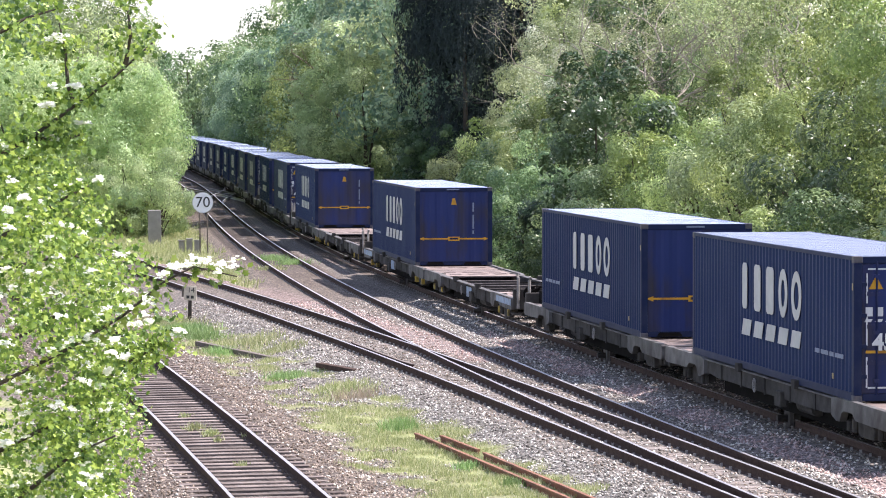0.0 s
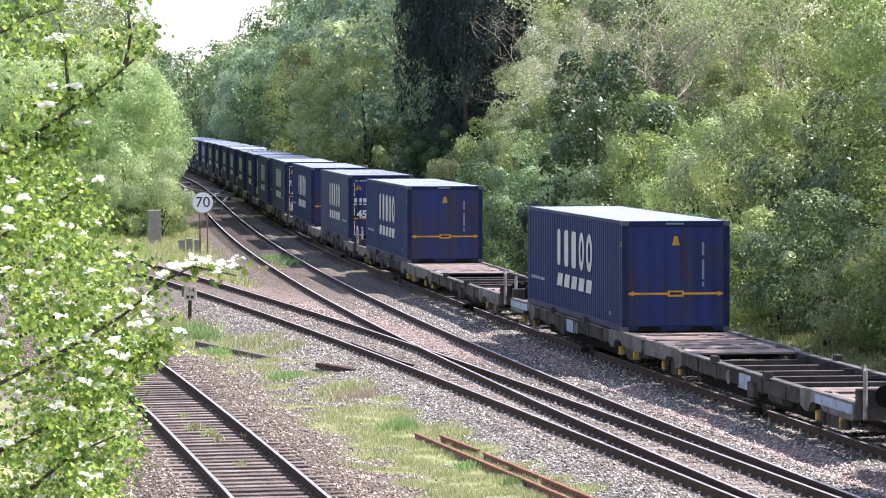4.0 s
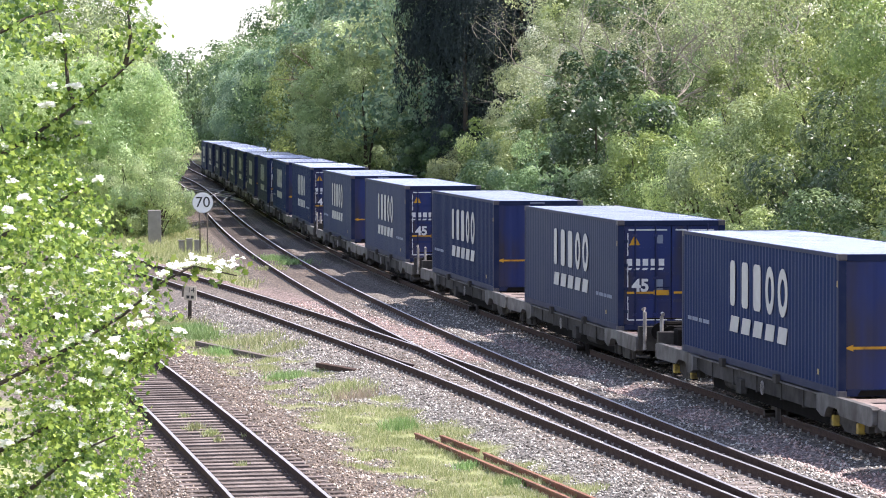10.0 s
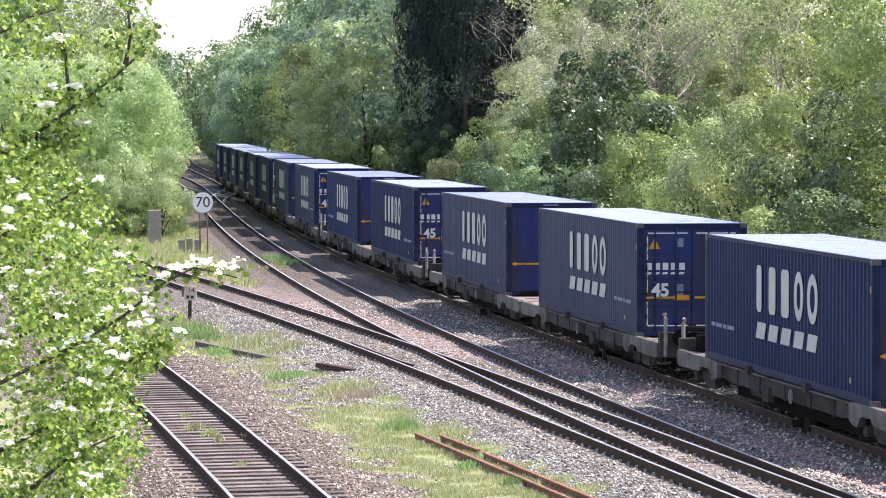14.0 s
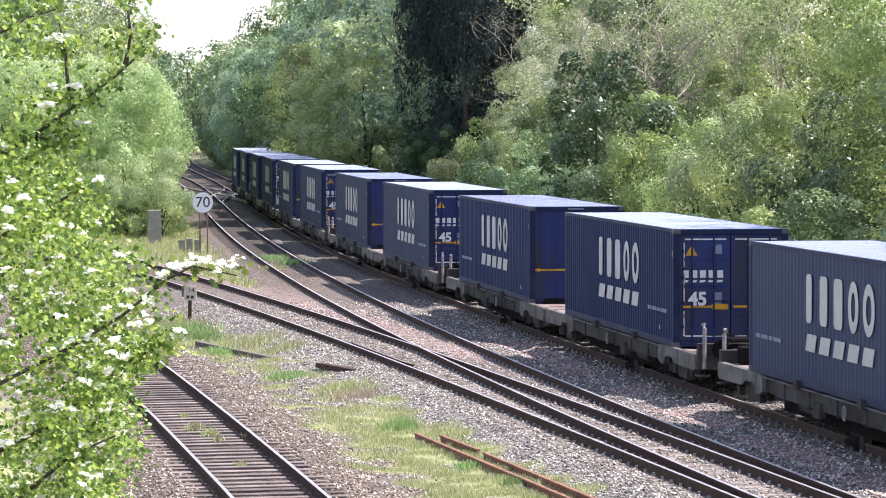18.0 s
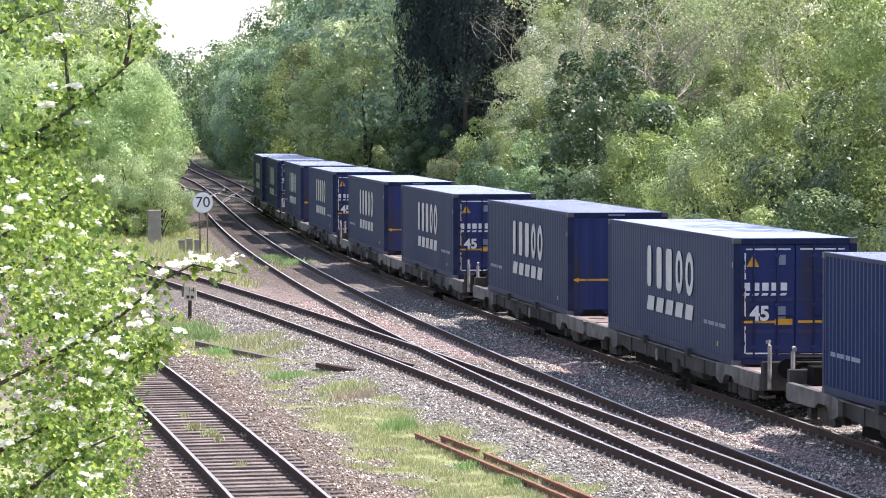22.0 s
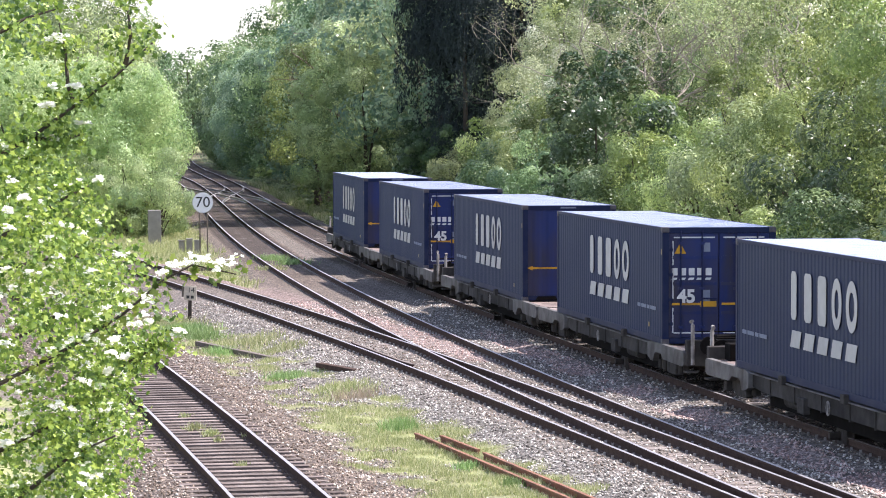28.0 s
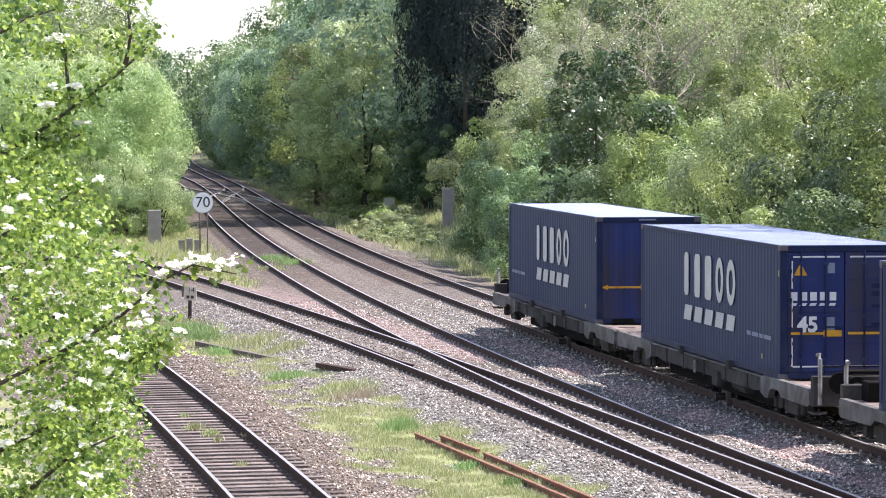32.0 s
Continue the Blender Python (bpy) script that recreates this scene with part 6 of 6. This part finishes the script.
def old_rail(x0, y0, x1, y1, label):
    s = tagged(new("old_rail"), label, "rail", "old rails in the grass")
    n = 6
    rows = []
    d = Vector((x1 - x0, y1 - y0)).normalized()
    for i in range(n + 1):
        q = i / n
        rows.append(((x0 + (x1 - x0) * q), (y0 + (y1 - y0) * q), d.y, -d.x))
    z = min(ground_z(x0, y0), ground_z((x0 + x1) / 2, (y0 + y1) / 2)) + 0.15
    part("rail_body", Geo().sweep(rows, [(a, b + z) for a, b in RAIL]), M_RUST, s)
    return s


old_rail(-0.58, 76.1, 3.6, 55.5, "rust-orange length of old rail lying in grass")
old_rail(0.72, 71.6, 3.95, 55.5, "second rusty rail lying beside the first")
old_rail(-0.08, 75.4, 0.62, 72.2, "short rusty rail half sunk in grass")


def trough(x0, y0, x1, y1, w, label, m):
    s = tagged(new("cable_trough"), label, "cable trough")
    d = Vector((x1 - x0, y1 - y0))
    ln = d.length
    n = max(1, round(ln / 1.0))
    for i in range(n):
        part("lid", Geo().box(i * ln / n + 0.01, (i + 1) * ln / n - 0.01, -w / 2, w / 2, -0.06, 0.06, 0.008), m, s)
    s.matrix_basis = pose(x0, y0, max(ground_z(x0, y0), ground_z(x1, y1)) - 0.03, 0, 0, math.degrees(math.atan2(d.y, d.x)))
    return s


trough(-6.76, 106.4, -3.4, 96.5, 0.16, "dark line of half-buried cable trough", M_WOOD)
trough(-3.08, 95.4, -2.09, 92.8, 0.2, "rusty steel plate lying on ballast", M_RAIL)
trough(-11.0, 152.0, -8.6, 150.5, 0.2, "dark sleeper lying across the grass", M_WOOD)


# ---- loose stone and grass ----
def scatter(n, x0, x1, y0, y1, seed, near=2.0):
    """Points over the plan, denser towards the bridge; x is taken from the middle running line."""
    r = np.random.RandomState(seed)
    q = r.rand(n)
    Y = y0 + (y1 - y0) * q ** near
    X = np.interp(Y, S2_Y, S2_X) + r.uniform(x0, x1, n)
    return r, X, Y


S2_Y = np.arange(40.0, 400.0, 1.0)
S2_X = np.array([centre("T2", y)[0] for y in S2_Y])


def stones(name, label, leafkey, keep, n, seed, size):
    r, X, Y = scatter(n, -11, 6.5, 58, 125, seed, 1.5)
    G, D, P = cover(X, Y)
    ok = keep(G, D, P, r.rand(n))
    for t in ("L", "T1", "T2", "T3"):
        a = np.abs(lateral(t, X, Y))
        ok &= (a > 1.0) | ((np.abs(a - 0.75) > 0.13) & (t != "L") & (r.rand(n) < 0.75)) | ((t == "T1") & (Y < 60))
    X, Y = X[ok], Y[ok]
    Z = bed_height(X, Y)[0]
    m = len(X)
    s = (size * r.uniform(0.6, 1.35, m))[:, None]
    axes = np.array([(1, 0, 0), (-1, 0, 0), (0, 1, 0), (0, -1, 0), (0, 0, 0.8), (0, 0, -0.6)], float)
    ang = r.uniform(0, 6.28, m)
    ca, sa = np.cos(ang), np.sin(ang)
    v = np.empty((m, 6, 3))
    for i, a in enumerate(axes):
        j = a + r.normal(0, 0.22, (m, 3))
        v[:, i, 0] = X + (j[:, 0] * ca - j[:, 1] * sa) * s[:, 0]
        v[:, i, 1] = Y + (j[:, 0] * sa + j[:, 1] * ca) * s[:, 0]
        v[:, i, 2] = Z + j[:, 2] * s[:, 0] + s[:, 0] * 0.25
    fs = np.array([(0, 2, 4), (2, 1, 4), (1, 3, 4), (3, 0, 4), (2, 0, 5), (1, 2, 5), (3, 1, 5), (0, 3, 5)]).reshape(-1)
    f = (np.arange(m)[:, None] * 6 + fs[None, :]).reshape(-1)
    return tagged(new(name, raw_mesh(name, v.reshape(-1, 3), 3, f, LEAF[leafkey])), label, "ballast", kind="stuff")


stones("ballast_stones", "loose pale grey ballast stones", "stone", lambda g, d, p, q: (g < 0.45) & (p < 0.4) & (q > d * 0.85), 95000, 1, 0.026)
stones("brown_stones", "loose brown weathered ballast stones", "brownstone", lambda g, d, p, q: (g < 0.6) & (p < 0.5) & (q < d * 0.8), 70000, 2, 0.025)
stones("pink_stones", "heaps of fresh pink ballast stones", "pinkstone", lambda g, d, p, q: p > 0.25, 70000, 3, 0.028)


def grass_tufts(name, label, n, x0, x1, y0, y1, seed, tall, wide, near=1.6):
    r, X, Y = scatter(n, x0, x1, y0, y1, seed, near)
    G, D, P = cover(X, Y)
    patch = lumps(X, Y, 21, 1.1)
    ok = (G * (0.55 + 0.6 * np.clip(patch, -1, 1)) > r.rand(n) * 0.75)
    X, Y, patch = X[ok], Y[ok], patch[ok]
    Z = bed_height(X, Y)[0]
    k = 6
    X, Y, Z, patch = (np.repeat(a, k) for a in (X, Y, Z, patch))
    m = len(X)
    X, Y = X + r.normal(0, 0.06, m), Y + r.normal(0, 0.06, m)
    h = tall * r.uniform(0.4, 1.2, m) * (1 + 0.5 * np.clip(patch, -0.8, 1))
    lx, ly = r.normal(0, 0.35, m) * h, r.normal(0, 0.35, m) * h
    a = r.uniform(0, 3.14, m)
    wx, wy = np.cos(a) * wide, np.sin(a) * wide
    v = np.stack([np.stack([X - wx, Y - wy, Z - 0.02], -1), np.stack([X + wx, Y + wy, Z - 0.02], -1), np.stack([X + lx, Y + ly, Z + h], -1)], 1)
    return tagged(new(name, raw_mesh(name, v.reshape(-1, 3), 3, np.arange(m * 3), LEAF["grass"])), label, "grass", kind="stuff")


grass_tufts("island_grass", "patchy bright grass between the tracks", 95000, -11, -1.5, 58, 122, 31, 0.075, 0.011)
grass_tufts("bank_grass", "long fresh grass on the far bank", 20000, -14, 0, 122, 215, 32, 0.24, 0.018, 1.0)
grass_tufts("far_verge_grass", "bright grass strip beside the far line", 9000, 5.4, 9.5, 195, 345, 34, 0.30, 0.045, 1.0)
grass_tufts("verge_grass", "grass and weeds beside the line", 12000, 4.5, 12, 84, 260, 33, 0.30, 0.02, 1.0)


def weed(x, y, r, tall, n, leafkey, label):
    """A loose tuft of blades and small leaves."""
    rs = np.random.RandomState(int(abs(x) * 131 + y * 17))
    px, py = x + rs.normal(0, r, n), y + rs.normal(0, r * 2.2, n)
    pz = bed_height(px[None], py[None])[0][0]
    h = tall * rs.uniform(0.3, 1.1, n)
    a = rs.uniform(0, 3.14, n)
    w = 0.013 * rs.uniform(0.7, 1.6, n)
    lean = rs.normal(0, 0.4, (n, 2)) * h[:, None]
    v = np.stack([np.stack([px - np.cos(a) * w, py - np.sin(a) * w, pz - 0.01], -1), np.stack([px + np.cos(a) * w, py + np.sin(a) * w, pz - 0.01], -1), np.stack([px + lean[:, 0], py + lean[:, 1], pz + h], -1)], 1)
    return tagged(new("weed_tuft", raw_mesh("weed_tuft", v.reshape(-1, 3), 3, np.arange(n * 3), LEAF[leafkey])), label, "weed", "weeds among the ballast", kind="stuff")


for wx, wy, wr, wt, wn, wk, wl in (
        (-4.95, 76.4, 0.10, 0.16, 260, "grass", "tuft of pale grass between the siding rails"),
        (-4.55, 75.0, 0.08, 0.15, 220, "grass", "tuft of pale grass between the siding rails"),
        (-4.30, 73.6, 0.05, 0.12, 90, "grass", "small pale weed between the siding rails"),
        (-3.75, 74.2, 0.05, 0.14, 90, "grass", "small pale weed beside the siding rail"),
        (-5.35, 79.5, 0.06, 0.10, 90, "grass", "small pale weed between the siding rails"),
        (-3.60, 68.5, 0.05, 0.12, 80, "grass", "small pale weed between the siding rails"),
        (-7.55, 112.5, 0.35, 0.32, 1500, "verge", "thick tuft of blue-green grass round the marker sign"),
        (-6.85, 110.0, 0.30, 0.26, 1000, "verge", "thick tuft of blue-green grass by the marker sign"),
        (-5.95, 103.0, 0.20, 0.24, 500, "verge", "tuft of blue-green grass by the cable trough"),
        (-8.3, 116.0, 0.45, 0.30, 1500, "grass", "thick pale grass beyond the marker sign"),
        (-5.2, 106.5, 0.35, 0.22, 1000, "grass", "pale grass along the cable trough"),
        (-4.3, 102.5, 0.30, 0.20, 700, "grass", "pale grass along the cable trough"),
        (-2.0, 86.5, 0.25, 0.26, 420, "straw", "tuft of dry straw-coloured grass"),
        (-3.75, 93.0, 0.25, 0.22, 700, "verge", "tuft of fresh grass on pale gravel"),
        (-2.2, 88.0, 0.30, 0.24, 800, "grass", "tuft of fresh grass on pale gravel"),
        (-0.9, 78.5, 0.18, 0.26, 500, "verge", "leafy weed in short grass"),
        (1.15, 66.5, 0.10, 0.16, 260, "verge", "leafy weed beside the old rails"),
        (0.4, 70.0, 0.10, 0.16, 260, "verge", "leafy weed beside the old rails"),
        (-6.95, 159.0, 0.30, 0.25, 700, "verge", "grass growing between the rails"),
        (-6.0, 155.0, 0.30, 0.25, 700, "verge", "grass growing between the rails"),
        (-6.6, 150.0, 0.30, 0.20, 350, "grass", "dry grass between the rails")):
    weed(wx, wy, wr, wt, wn, wk, wl)


# ---- things that move ----
def bough_rows():
    rows = []
    for t in range(33):
        a = 0.7 * math.sin(t * 1.9) + 0.5 * math.sin(t * 0.83 + 1)
        b = 0.5 * math.sin(t * 1.3 + 2)
        rows.append((t, Matrix.Translation(BOUGH_AT) @ pose(0, 0, 0, 0, a, b)))
    return rows

motions()
